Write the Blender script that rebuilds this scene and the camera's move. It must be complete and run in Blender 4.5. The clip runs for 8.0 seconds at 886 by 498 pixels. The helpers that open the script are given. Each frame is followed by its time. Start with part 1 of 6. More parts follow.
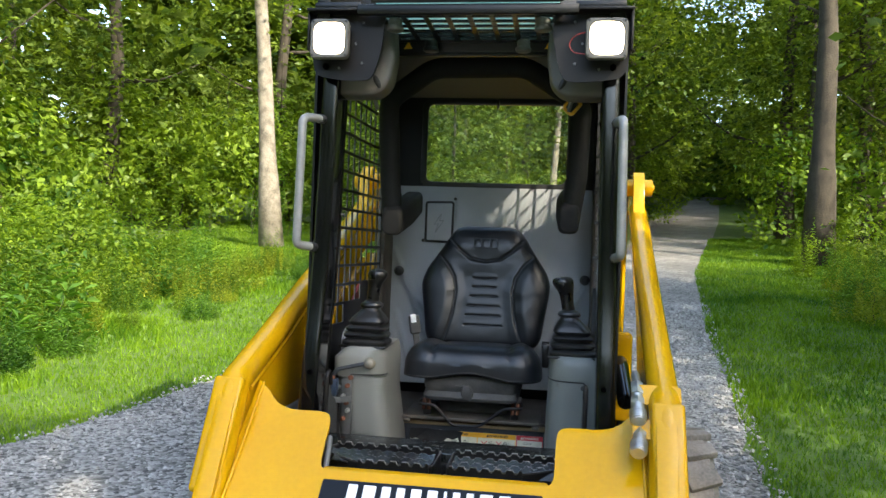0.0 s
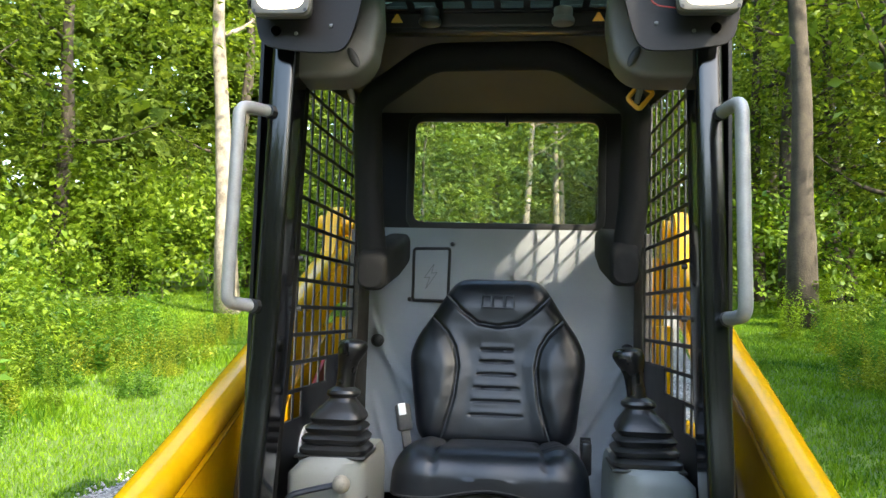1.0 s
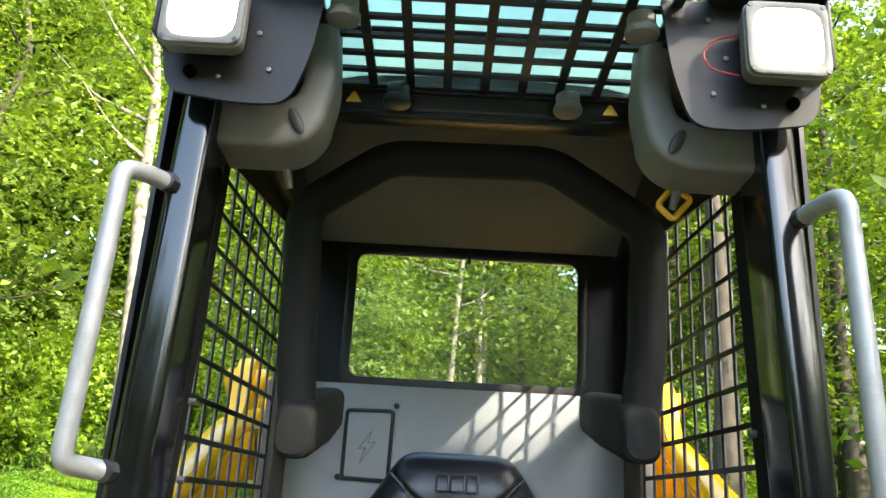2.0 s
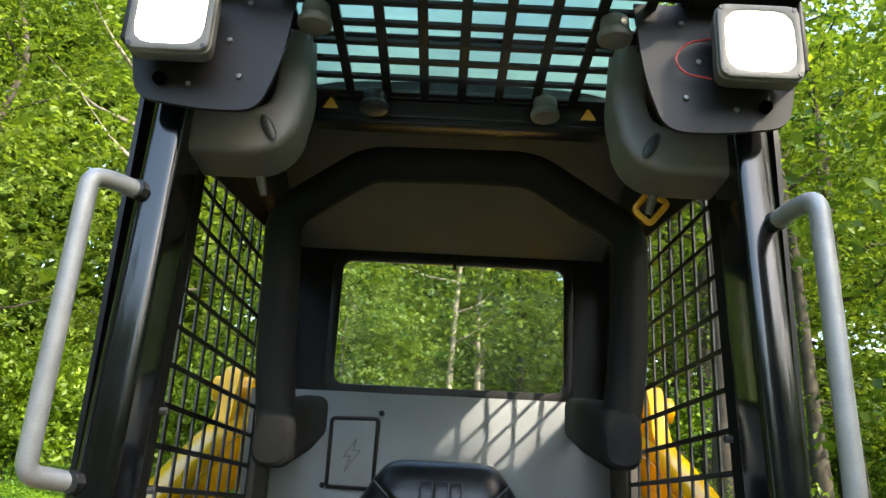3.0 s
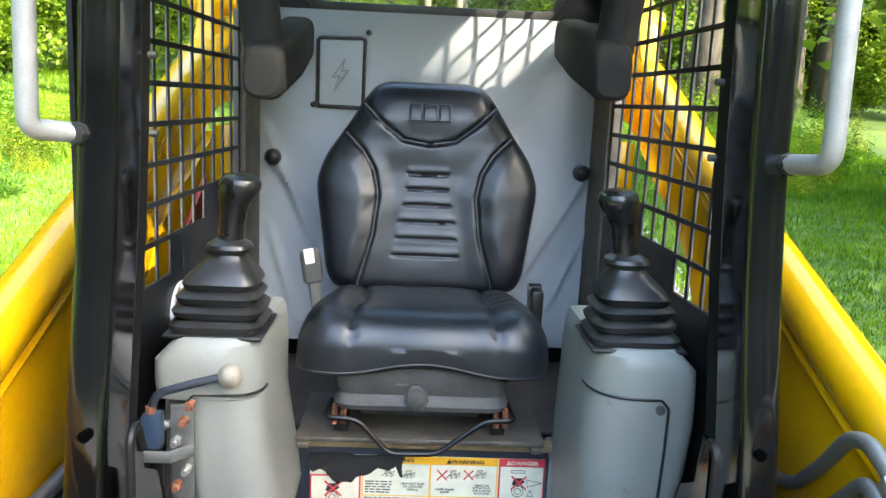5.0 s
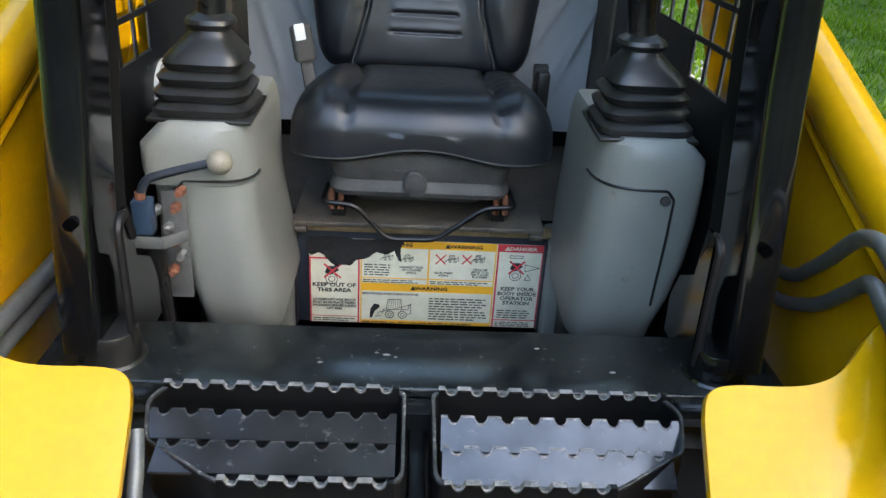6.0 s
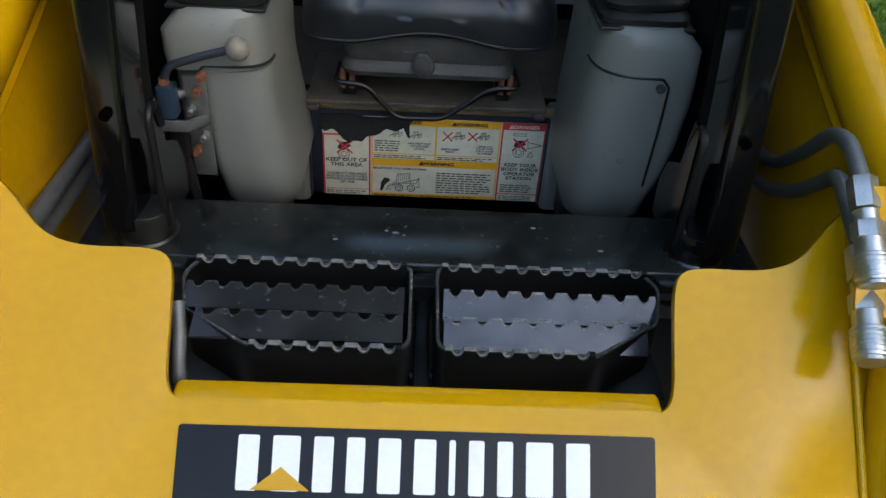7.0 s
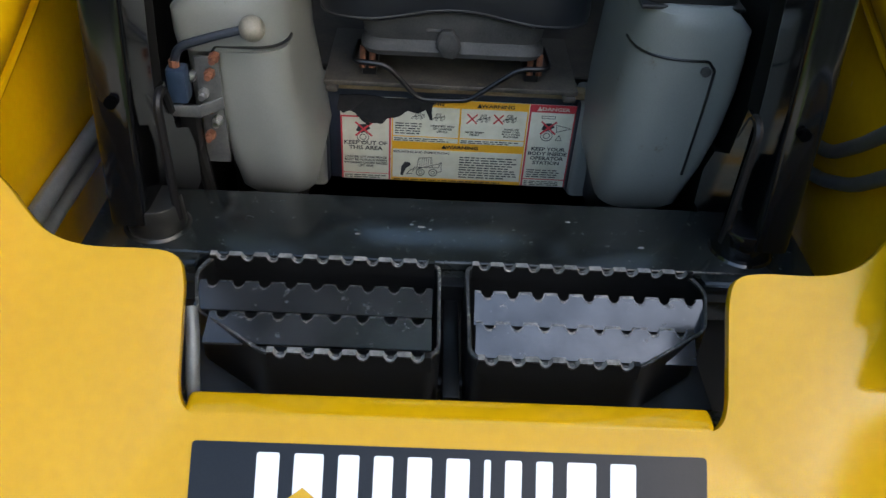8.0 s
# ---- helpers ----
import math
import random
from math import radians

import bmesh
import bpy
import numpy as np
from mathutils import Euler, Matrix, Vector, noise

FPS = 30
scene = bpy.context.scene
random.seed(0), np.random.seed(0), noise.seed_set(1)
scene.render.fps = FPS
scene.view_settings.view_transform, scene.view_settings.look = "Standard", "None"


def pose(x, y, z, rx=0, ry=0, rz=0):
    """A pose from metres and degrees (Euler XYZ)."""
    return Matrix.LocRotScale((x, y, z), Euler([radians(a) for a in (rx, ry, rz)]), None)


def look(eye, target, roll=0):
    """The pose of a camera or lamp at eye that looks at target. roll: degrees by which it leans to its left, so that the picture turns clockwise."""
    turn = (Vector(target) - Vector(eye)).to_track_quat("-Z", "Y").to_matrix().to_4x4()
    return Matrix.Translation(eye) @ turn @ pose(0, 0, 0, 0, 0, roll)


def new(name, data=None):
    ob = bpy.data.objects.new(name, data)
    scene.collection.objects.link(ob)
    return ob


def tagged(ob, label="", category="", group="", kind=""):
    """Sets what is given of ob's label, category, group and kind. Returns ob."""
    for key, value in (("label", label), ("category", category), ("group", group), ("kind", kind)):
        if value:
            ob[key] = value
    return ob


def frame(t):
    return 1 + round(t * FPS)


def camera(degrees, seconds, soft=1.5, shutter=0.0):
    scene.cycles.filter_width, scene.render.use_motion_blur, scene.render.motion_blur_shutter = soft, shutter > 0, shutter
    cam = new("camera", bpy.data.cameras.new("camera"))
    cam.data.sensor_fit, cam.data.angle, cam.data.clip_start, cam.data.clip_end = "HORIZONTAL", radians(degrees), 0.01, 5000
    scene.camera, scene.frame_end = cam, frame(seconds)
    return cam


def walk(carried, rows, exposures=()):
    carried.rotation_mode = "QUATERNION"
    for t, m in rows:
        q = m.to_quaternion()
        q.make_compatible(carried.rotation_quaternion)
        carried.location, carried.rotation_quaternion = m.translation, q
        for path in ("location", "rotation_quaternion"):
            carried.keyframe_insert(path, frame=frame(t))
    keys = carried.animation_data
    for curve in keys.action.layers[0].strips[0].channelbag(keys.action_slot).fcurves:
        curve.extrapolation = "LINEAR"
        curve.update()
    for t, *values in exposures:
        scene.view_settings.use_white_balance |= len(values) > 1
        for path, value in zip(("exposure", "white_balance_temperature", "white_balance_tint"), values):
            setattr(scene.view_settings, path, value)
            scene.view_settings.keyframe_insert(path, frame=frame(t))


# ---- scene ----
cam = camera(58.0, 8.0)
PATH = [
    (0, (0.322, -2.675, 1.263), (0.037, -0.695, 1.255), 2.1),
    (0.5, (0.193, -2.281, 1.234), (-0.059, -0.297, 1.237), 1.4),
    (1, (0.078, -1.749, 1.239), (-0.119, 0.235, 1.399), 1.6),
    (1.5, (-0.019, -1.335, 1.208), (-0.095, 0.605, 1.692), 2.4),
    (2, (-0.054, -1.183, 1.222), (-0.065, 0.721, 1.836), 3.3),
    (2.2, (-0.041, -1.179, 1.226), (-0.049, 0.706, 1.895), 3.3),
    (3.3, (-0.011, -1.169, 1.228), (-0.017, 0.75, 1.791), 2.7),
    (3.5, (-0.015, -1.165, 1.247), (-0.012, 0.795, 1.648), 2.6),
    (4, (-0.023, -1.169, 1.273), (-0.024, 0.83, 1.199), 1.8),
    (4.2, (-0.021, -1.177, 1.282), (-0.011, 0.812, 1.068), 1.6),
    (5.3, (-0.041, -1.17, 1.311), (0.06, 0.778, 0.869), 3.1),
    (5.5, (-0.041, -1.158, 1.308), (0.062, 0.761, 0.755), 3.3),
    (6, (-0.029, -1.104, 1.304), (0.069, 0.687, 0.419), 3.5),
    (6.5, (-0.006, -1.113, 1.31), (0.085, 0.492, 0.119), 3.9),
    (7, (-0.025, -1.175, 1.4), (0.059, 0.428, 0.207), 4.0),
    (7.5, (-0.032, -1.197, 1.405), (0.039, 0.412, 0.22), 4.0),
    (8, (-0.052, -1.082, 1.377), (0.008, 0.478, 0.126), 3.8),
]
walk(cam, [(t, look(eye, target, roll)) for t, eye, target, roll in PATH],
     [(0.0, 1.87), (1.0, 2.39), (1.5, 2.9), (2.0, 2.86), (3.3, 2.17), (3.7, 2.37), (4.2, 3.45), (5.5, 3.06), (6.0, 2.5), (6.5, 1.42), (7.0, 1.34), (7.5, 1.56), (8.0, 1.66)])

# world, sun and exposure
SUN_WAY = Vector((1.07, -1.0, 1.04)).normalized()
world = bpy.data.worlds.new("sky")
scene.world = world
world.use_nodes = True
sky = world.node_tree.nodes.new("ShaderNodeTexSky")
sky.sky_type = "NISHITA"
sky.sun_disc = False
sky.sun_elevation = math.asin(SUN_WAY.z)
sky.sun_rotation = math.atan2(SUN_WAY.x, SUN_WAY.y)
sky.air_density = 1.3
sky.dust_density = 2.0
back = world.node_tree.nodes["Background"]
world.node_tree.links.new(sky.outputs[0], back.inputs[0])
back.inputs[1].default_value = 0.22
sun = new("sun", bpy.data.lights.new("sun", "SUN"))
sun.data.energy = 3.5
sun.data.angle = radians(0.6)
sun.data.color = (1.0, 0.90, 0.70)
sun.matrix_world = look(SUN_WAY * 60, (0, 0, 0))


# materials
def material(name, dark, light, rough=0.5, metal=0.0, scale=6.0, grain=150.0, bump=0.15, depth=0.002,
             dirt=None, dirt_amount=0.0, coat=0.0, spread=0.18, shine=0.5):
    """A surface of two close tones in large patches, fine grain in tone and relief, and dirt or wear in spots."""
    m = bpy.data.materials.new(name)
    m.use_nodes = True
    nt = m.node_tree
    n, l = nt.nodes, nt.links
    b = n["Principled BSDF"]
    at = n.new("ShaderNodeTexCoord")
    big = n.new("ShaderNodeTexNoise")
    big.inputs["Scale"].default_value, big.inputs["Detail"].default_value = scale, 4
    fine = n.new("ShaderNodeTexNoise")
    fine.inputs["Scale"].default_value, fine.inputs["Detail"].default_value = grain, 3
    for t in (big, fine):
        l.new(at.outputs["Object"], t.inputs["Vector"])
    ramp = n.new("ShaderNodeValToRGB")
    ramp.color_ramp.elements[0].position, ramp.color_ramp.elements[1].position = 0.5 - spread, 0.5 + spread
    ramp.color_ramp.elements[0].color, ramp.color_ramp.elements[1].color = (*dark, 1), (*light, 1)
    mixf = n.new("ShaderNodeMath")
    mixf.operation = "MULTIPLY_ADD"
    mixf.inputs[1].default_value, mixf.inputs[2].default_value = 0.35, 0.0
    l.new(fine.outputs[0], mixf.inputs[0])
    add = n.new("ShaderNodeMath")
    add.operation = "MULTIPLY_ADD"
    add.inputs[1].default_value = 0.65
    l.new(big.outputs[0], add.inputs[0])
    l.new(mixf.outputs[0], add.inputs[2])
    l.new(add.outputs[0], ramp.inputs[0])
    colour = ramp.outputs[0]
    rr = n.new("ShaderNodeMapRange")
    rr.inputs[3].default_value, rr.inputs[4].default_value = max(rough - 0.08, 0.03), min(rough + 0.1, 1)
    l.new(big.outputs[0], rr.inputs[0])
    roughness = rr.outputs[0]
    if dirt:
        spots = n.new("ShaderNodeTexNoise")
        spots.inputs["Scale"].default_value, spots.inputs["Detail"].default_value = scale * 3.1, 9
        spots.inputs["Roughness"].default_value = 0.72
        l.new(at.outputs["Object"], spots.inputs["Vector"])
        lo = n.new("ShaderNodeMapRange")
        lo.inputs[1].default_value, lo.inputs[2].default_value = 0.74 - 0.3 * dirt_amount, 0.80 - 0.2 * dirt_amount
        l.new(spots.outputs[0], lo.inputs[0])
        mix = n.new("ShaderNodeMix")
        mix.data_type = "RGBA"
        l.new(lo.outputs[0], mix.inputs[0])
        l.new(colour, mix.inputs[6])
        mix.inputs[7].default_value = (*dirt, 1)
        colour = mix.outputs[2]
        r2 = n.new("ShaderNodeMix")
        l.new(lo.outputs[0], r2.inputs[0])
        l.new(roughness, r2.inputs[2])
        r2.inputs[3].default_value = 0.85
        roughness = r2.outputs[0]
    l.new(colour, b.inputs["Base Color"])
    l.new(roughness, b.inputs["Roughness"])
    b.inputs["Metallic"].default_value = metal
    b.inputs["Coat Weight"].default_value = coat
    b.inputs["Specular IOR Level"].default_value = shine
    b.inputs["Coat Roughness"].default_value = 0.08
    if bump:
        bp = n.new("ShaderNodeBump")
        bp.inputs["Strength"].default_value, bp.inputs["Distance"].default_value = bump, depth
        l.new(add.outputs[0], bp.inputs["Height"])
        l.new(bp.outputs[0], b.inputs["Normal"])
    return m


YELLOW = material("yellow_paint", (0.49, 0.258, 0.002), (0.59, 0.320, 0.002), 0.13, scale=3, grain=60, bump=0.03, dirt=(0.26, 0.15, 0.05), dirt_amount=0.20, shine=0.30)
BLACK = material("black_paint", (0.003, 0.003, 0.0035), (0.006, 0.0065, 0.007), 0.11, scale=7, grain=220, bump=0.04, dirt=(0.10, 0.10, 0.095), dirt_amount=0.05, shine=0.62)
MATT = material("matt_black_paint", (0.003, 0.003, 0.003), (0.006, 0.006, 0.006), 0.8, scale=9, grain=240, bump=0.1, shine=0.2)
CORNER = material("dull_black_plate", (0.004, 0.0035, 0.0035), (0.009, 0.008, 0.008), 0.5, scale=9, grain=240, bump=0.05, shine=0.35, dirt=(0.06, 0.055, 0.05), dirt_amount=0.05)
SHEET = material("black_sheet", (0.0035, 0.0035, 0.0035), (0.008, 0.008, 0.008), 0.36, scale=9, grain=240, bump=0.08, dirt=(0.035, 0.035, 0.033), dirt_amount=0.14, shine=0.4)
DECK = material("worn_black_deck", (0.005, 0.006, 0.0065), (0.018, 0.021, 0.019), 0.16, scale=24, grain=260, bump=0.06, dirt=(0.070, 0.078, 0.066), dirt_amount=0.40, shine=0.5)
TREAD = material("scraped_black_steel", (0.045, 0.047, 0.048), (0.110, 0.112, 0.115), 0.17, metal=0.75, scale=14, grain=180, bump=0.08, dirt=(0.17, 0.165, 0.15), dirt_amount=0.42)
RIM = material("scraped_black_rim", (0.012, 0.012, 0.012), (0.055, 0.053, 0.050), 0.4, scale=46, grain=300, bump=0.2, dirt=(0.34, 0.33, 0.29), dirt_amount=0.66)
WORN = material("scraped_edge", (0.10, 0.095, 0.088), (0.36, 0.34, 0.31), 0.45, metal=0.3, scale=60, grain=300, bump=0.25, dirt=(0.015, 0.015, 0.015), dirt_amount=0.55)
EDGE = material("rubbed_bar_edge", (0.045, 0.043, 0.040), (0.11, 0.105, 0.10), 0.45, scale=30, grain=240, bump=0.1, dirt=(0.02, 0.02, 0.02), dirt_amount=0.2)
SCUFFED = material("scuffed_black_paint", (0.009, 0.009, 0.008), (0.024, 0.023, 0.020), 0.32, scale=18, grain=240, bump=0.12, dirt=(0.10, 0.085, 0.06), dirt_amount=0.16)
PLASTIC = material("grey_plastic", (0.178, 0.184, 0.168), (0.230, 0.236, 0.216), 0.42, scale=4, grain=420, bump=0.06, dirt=(0.14, 0.110, 0.072), dirt_amount=0.36)
PLASTIC_WARM = material("grey_duct_plastic", (0.10, 0.096, 0.084), (0.135, 0.128, 0.112), 0.55, scale=4, grain=420, bump=0.06)
FABRIC = material("grey_liner", (0.30, 0.325, 0.345), (0.36, 0.385, 0.405), 0.78, scale=5, grain=500, bump=0.25, depth=0.003, dirt=(0.22, 0.21, 0.19), dirt_amount=0.08)
HEADLINER = material("dark_headliner", (0.085, 0.083, 0.072), (0.115, 0.112, 0.098), 0.9, scale=5, grain=500, bump=0.2)
VINYL = material("black_vinyl", (0.0050, 0.0061, 0.0083), (0.009, 0.011, 0.0145), 0.34, scale=45, grain=700, bump=0.14, depth=0.0012, shine=0.52, dirt=(0.05, 0.05, 0.05), dirt_amount=0.08)
RUBBER = material("black_rubber", (0.008, 0.008, 0.008), (0.020, 0.020, 0.019), 0.33, scale=16, grain=300, bump=0.12, dirt=(0.11, 0.10, 0.085), dirt_amount=0.16)
PAD = material("black_foam_pad", (0.0055, 0.0055, 0.0055), (0.012, 0.012, 0.0115), 0.8, scale=12, grain=260, bump=0.3, depth=0.004, shine=0.3, dirt=(0.05, 0.048, 0.043), dirt_amount=0.15)
GRIP = material("glossy_black_grip", (0.006, 0.006, 0.006), (0.010, 0.010, 0.010), 0.27, scale=20, grain=300, bump=0.03, dirt=(0.10, 0.09, 0.08), dirt_amount=0.06)
TYRE = material("muddy_tyre_rubber", (0.10, 0.09, 0.075), (0.26, 0.235, 0.20), 0.9, scale=9, grain=120, bump=0.5, depth=0.006, dirt=(0.06, 0.05, 0.045), dirt_amount=0.35)
HANDLE = material("silver_painted_steel", (0.23, 0.23, 0.225), (0.34, 0.34, 0.33), 0.40, metal=0.25, scale=25, grain=350, bump=0.18, dirt=(0.22, 0.18, 0.14), dirt_amount=0.16)
STEEL = material("zinc_steel", (0.42, 0.42, 0.41), (0.62, 0.62, 0.60), 0.34, metal=0.9, scale=40, grain=300, bump=0.1, dirt=(0.2, 0.19, 0.17), dirt_amount=0.15)
PIPE = material("grey_hydraulic_pipe", (0.10, 0.105, 0.105), (0.17, 0.175, 0.17), 0.42, metal=0.4, scale=30, grain=300, bump=0.1)
RUST = material("rusty_bolt", (0.12, 0.042, 0.022), (0.24, 0.095, 0.05), 0.85, scale=90, grain=400, bump=0.3)
DUSTY = material("dusty_grey_cover", (0.030, 0.030, 0.029), (0.085, 0.082, 0.075), 0.65, scale=16, grain=260, bump=0.25, depth=0.004)
FLOOR = material("dirty_steel_floor", (0.045, 0.039, 0.030), (0.135, 0.115, 0.085), 0.7, scale=13, grain=180, bump=0.25, dirt=(0.22, 0.17, 0.105), dirt_amount=0.45)
PLATFORM = material("grimy_dark_plate", (0.034, 0.030, 0.024), (0.105, 0.088, 0.066), 0.50, scale=17, grain=180, bump=0.3, dirt=(0.19, 0.145, 0.085), dirt_amount=0.46)
TAN = material("tan_dust", (0.16, 0.115, 0.055), (0.28, 0.205, 0.11), 0.85, scale=18, grain=200, bump=0.3, dirt=(0.05, 0.042, 0.03), dirt_amount=0.45)
BALL = material("worn_tan_knob", (0.16, 0.145, 0.11), (0.30, 0.27, 0.21), 0.55, scale=50, grain=300, bump=0.2)
NAVY = material("navy_panel", (0.012, 0.016, 0.024), (0.026, 0.033, 0.046), 0.36, scale=9, grain=240, bump=0.06, dirt=(0.12, 0.10, 0.07), dirt_amount=0.22)
BLUE = material("blue_switch_body", (0.016, 0.032, 0.062), (0.03, 0.052, 0.09), 0.4, scale=30)
RED = material("red_paint", (0.30, 0.02, 0.015), (0.42, 0.03, 0.02), 0.45, scale=20)
INK_RED = material("sticker_red", (0.50, 0.035, 0.045), (0.58, 0.05, 0.06), 0.4, scale=20, bump=0)
INK_YELLOW = material("sticker_orange", (0.72, 0.36, 0.02), (0.80, 0.42, 0.03), 0.4, scale=20, bump=0)
PAPER = material("sticker_cream", (0.56, 0.54, 0.40), (0.68, 0.66, 0.52), 0.4, scale=22, grain=90, bump=0.02, dirt=(0.30, 0.25, 0.15), dirt_amount=0.12)
PITCH = material("dark_hole", (0.001, 0.001, 0.001), (0.002, 0.002, 0.002), 0.95, scale=20, bump=0, shine=0.0)
INK = material("sticker_ink", (0.015, 0.015, 0.015), (0.03, 0.03, 0.03), 0.5, scale=20, bump=0)
WHITE = material("white_vinyl_film", (0.72, 0.73, 0.74), (0.82, 0.83, 0.84), 0.3, scale=12, bump=0.02)
PLATE_BLACK = material("black_vinyl_film", (0.006, 0.007, 0.009), (0.010, 0.011, 0.013), 0.16, scale=8, grain=300, bump=0.02, shine=0.2)
TORN = material("torn_black_cloth", (0.006, 0.006, 0.006), (0.018, 0.017, 0.016), 0.95, scale=60, grain=500, bump=0.8, depth=0.004)

GLASS = bpy.data.materials.new("rear_glass")
GLASS.use_nodes = True
g = GLASS.node_tree.nodes["Principled BSDF"]
g.inputs["Base Color"].default_value = (0.96, 1.0, 0.97, 1)
g.inputs["Roughness"].default_value = 0.02
g.inputs["Transmission Weight"].default_value = 1.0
g.inputs["IOR"].default_value = 1.02
nt = GLASS.node_tree
veil = nt.nodes.new("ShaderNodeBsdfTranslucent")
veil.inputs[0].default_value = (0.62, 0.92, 0.68, 1)
dust = nt.nodes.new("ShaderNodeTexNoise")
dust.inputs["Scale"].default_value, dust.inputs["Detail"].default_value = 5, 5
cover = nt.nodes.new("ShaderNodeMapRange")
cover.inputs[1].default_value, cover.inputs[2].default_value = 0.4, 0.72
cover.inputs[3].default_value, cover.inputs[4].default_value = 0.012, 0.075
mx = nt.nodes.new("ShaderNodeMixShader")
nt.links.new(dust.outputs[0], cover.inputs[0])
nt.links.new(cover.outputs[0], mx.inputs[0])
nt.links.new(g.outputs[0], mx.inputs[1])
nt.links.new(veil.outputs[0], mx.inputs[2])
nt.links.new(mx.outputs[0], nt.nodes["Material Output"].inputs[0])

MILKY = bpy.data.materials.new("green_tinted_skylight")
MILKY.use_nodes = True
nt = MILKY.node_tree
g = nt.nodes["Principled BSDF"]
g.inputs["Base Color"].default_value = (0.30, 0.46, 0.42, 1)
g.inputs["Roughness"].default_value = 0.3
g.inputs["IOR"].default_value = 1.05
g.inputs["Transmission Weight"].default_value = 1.0
tl = nt.nodes.new("ShaderNodeBsdfTranslucent")
tl.inputs[0].default_value = (0.30, 0.44, 0.40, 1)
mx = nt.nodes.new("ShaderNodeMixShader")
mx.inputs[0].default_value = 0.6
nt.links.new(g.outputs[0], mx.inputs[1])
nt.links.new(tl.outputs[0], mx.inputs[2])
nt.links.new(mx.outputs[0], nt.nodes["Material Output"].inputs[0])

LAMP = bpy.data.materials.new("lit_lamp_glass")
LAMP.use_nodes = True
g = LAMP.node_tree.nodes["Principled BSDF"]
g.inputs["Base Color"].default_value = (0.9, 0.9, 0.85, 1)
g.inputs["Emission Color"].default_value = (1.0, 0.80, 0.50, 1)
nt = LAMP.node_tree
at = nt.nodes.new("ShaderNodeTexCoord")
axes = nt.nodes.new("ShaderNodeSeparateXYZ")
nt.links.new(at.outputs["Object"], axes.inputs[0])


def calc(kind, a, b=0.0):
    """One arithmetic node on sockets or numbers."""
    q = nt.nodes.new("ShaderNodeMath")
    q.operation = kind
    for k, v in enumerate((a, b)):
        if isinstance(v, float):
            q.inputs[k].default_value = v
        else:
            nt.links.new(v, q.inputs[k])
    return q.outputs[0]


dx = calc("ABSOLUTE", calc("SUBTRACT", calc("ABSOLUTE", axes.outputs[0]), 0.449))
dz = calc("ABSOLUTE", calc("SUBTRACT", axes.outputs[2], 1.932))
edge = calc("DIVIDE", calc("MAXIMUM", dx, dz), 0.053)
nt.links.new(calc("ADD", 3.2, calc("MULTIPLY", 12.0, calc("POWER", calc("SUBTRACT", 1.0, calc("POWER", edge, 2.0)), 3.0))), g.inputs["Emission Strength"])


def leaf_material(name, dark, light, through_tint, shine=0.35, patch=0.9):
    m = bpy.data.materials.new(name)
    m.use_nodes = True
    n, l = m.node_tree.nodes, m.node_tree.links
    n.remove(n["Principled BSDF"])
    geo = n.new("ShaderNodeNewGeometry")
    info = n.new("ShaderNodeObjectInfo")
    mixr = n.new("ShaderNodeMath")
    mixr.operation = "MULTIPLY_ADD"
    mixr.inputs[1].default_value, mixr.inputs[2].default_value = 0.6, 0.0
    l.new(geo.outputs["Random Per Island"], mixr.inputs[0])
    sc = n.new("ShaderNodeMath")
    sc.operation = "MULTIPLY_ADD"
    sc.inputs[1].default_value = 0.4
    l.new(info.outputs["Random"], sc.inputs[0])
    l.new(mixr.outputs[0], sc.inputs[2])
    at = n.new("ShaderNodeTexCoord")
    drift = n.new("ShaderNodeTexNoise")
    drift.inputs["Scale"].default_value, drift.inputs["Detail"].default_value = patch, 3
    l.new(at.outputs["Object"], drift.inputs["Vector"])
    spread = n.new("ShaderNodeMath")
    spread.operation = "MULTIPLY_ADD"
    spread.inputs[1].default_value, spread.inputs[2].default_value = 1.3, -0.65
    l.new(drift.outputs[0], spread.inputs[0])
    both_ways = n.new("ShaderNodeMath")
    l.new(sc.outputs[0], both_ways.inputs[0])
    l.new(spread.outputs[0], both_ways.inputs[1])
    ramp = n.new("ShaderNodeValToRGB")
    ramp.color_ramp.elements[0].color, ramp.color_ramp.elements[1].color = (*dark, 1), (*light, 1)
    l.new(both_ways.outputs[0], ramp.inputs[0])
    dif, tra, glo = n.new("ShaderNodeBsdfDiffuse"), n.new("ShaderNodeBsdfTranslucent"), n.new("ShaderNodeBsdfGlossy")
    glo.inputs["Roughness"].default_value = 0.45
    glo.inputs["Color"].default_value = (0.5, 0.55, 0.5, 1)
    tint = n.new("ShaderNodeMix")
    tint.data_type, tint.blend_type = "RGBA", "MULTIPLY"
    tint.inputs[0].default_value = 1.0
    l.new(ramp.outputs[0], tint.inputs[6])
    tint.inputs[7].default_value = (*through_tint, 1)
    l.new(ramp.outputs[0], dif.inputs[0])
    l.new(tint.outputs[2], tra.inputs[0])
    a, b = n.new("ShaderNodeMixShader"), n.new("ShaderNodeMixShader")
    a.inputs[0].default_value, b.inputs[0].default_value = 0.45, 0.06 * shine / 0.35
    l.new(dif.outputs[0], a.inputs[1])
    l.new(tra.outputs[0], a.inputs[2])
    l.new(a.outputs[0], b.inputs[1])
    l.new(glo.outputs[0], b.inputs[2])
    l.new(b.outputs[0], n["Material Output"].inputs[0])
    return m


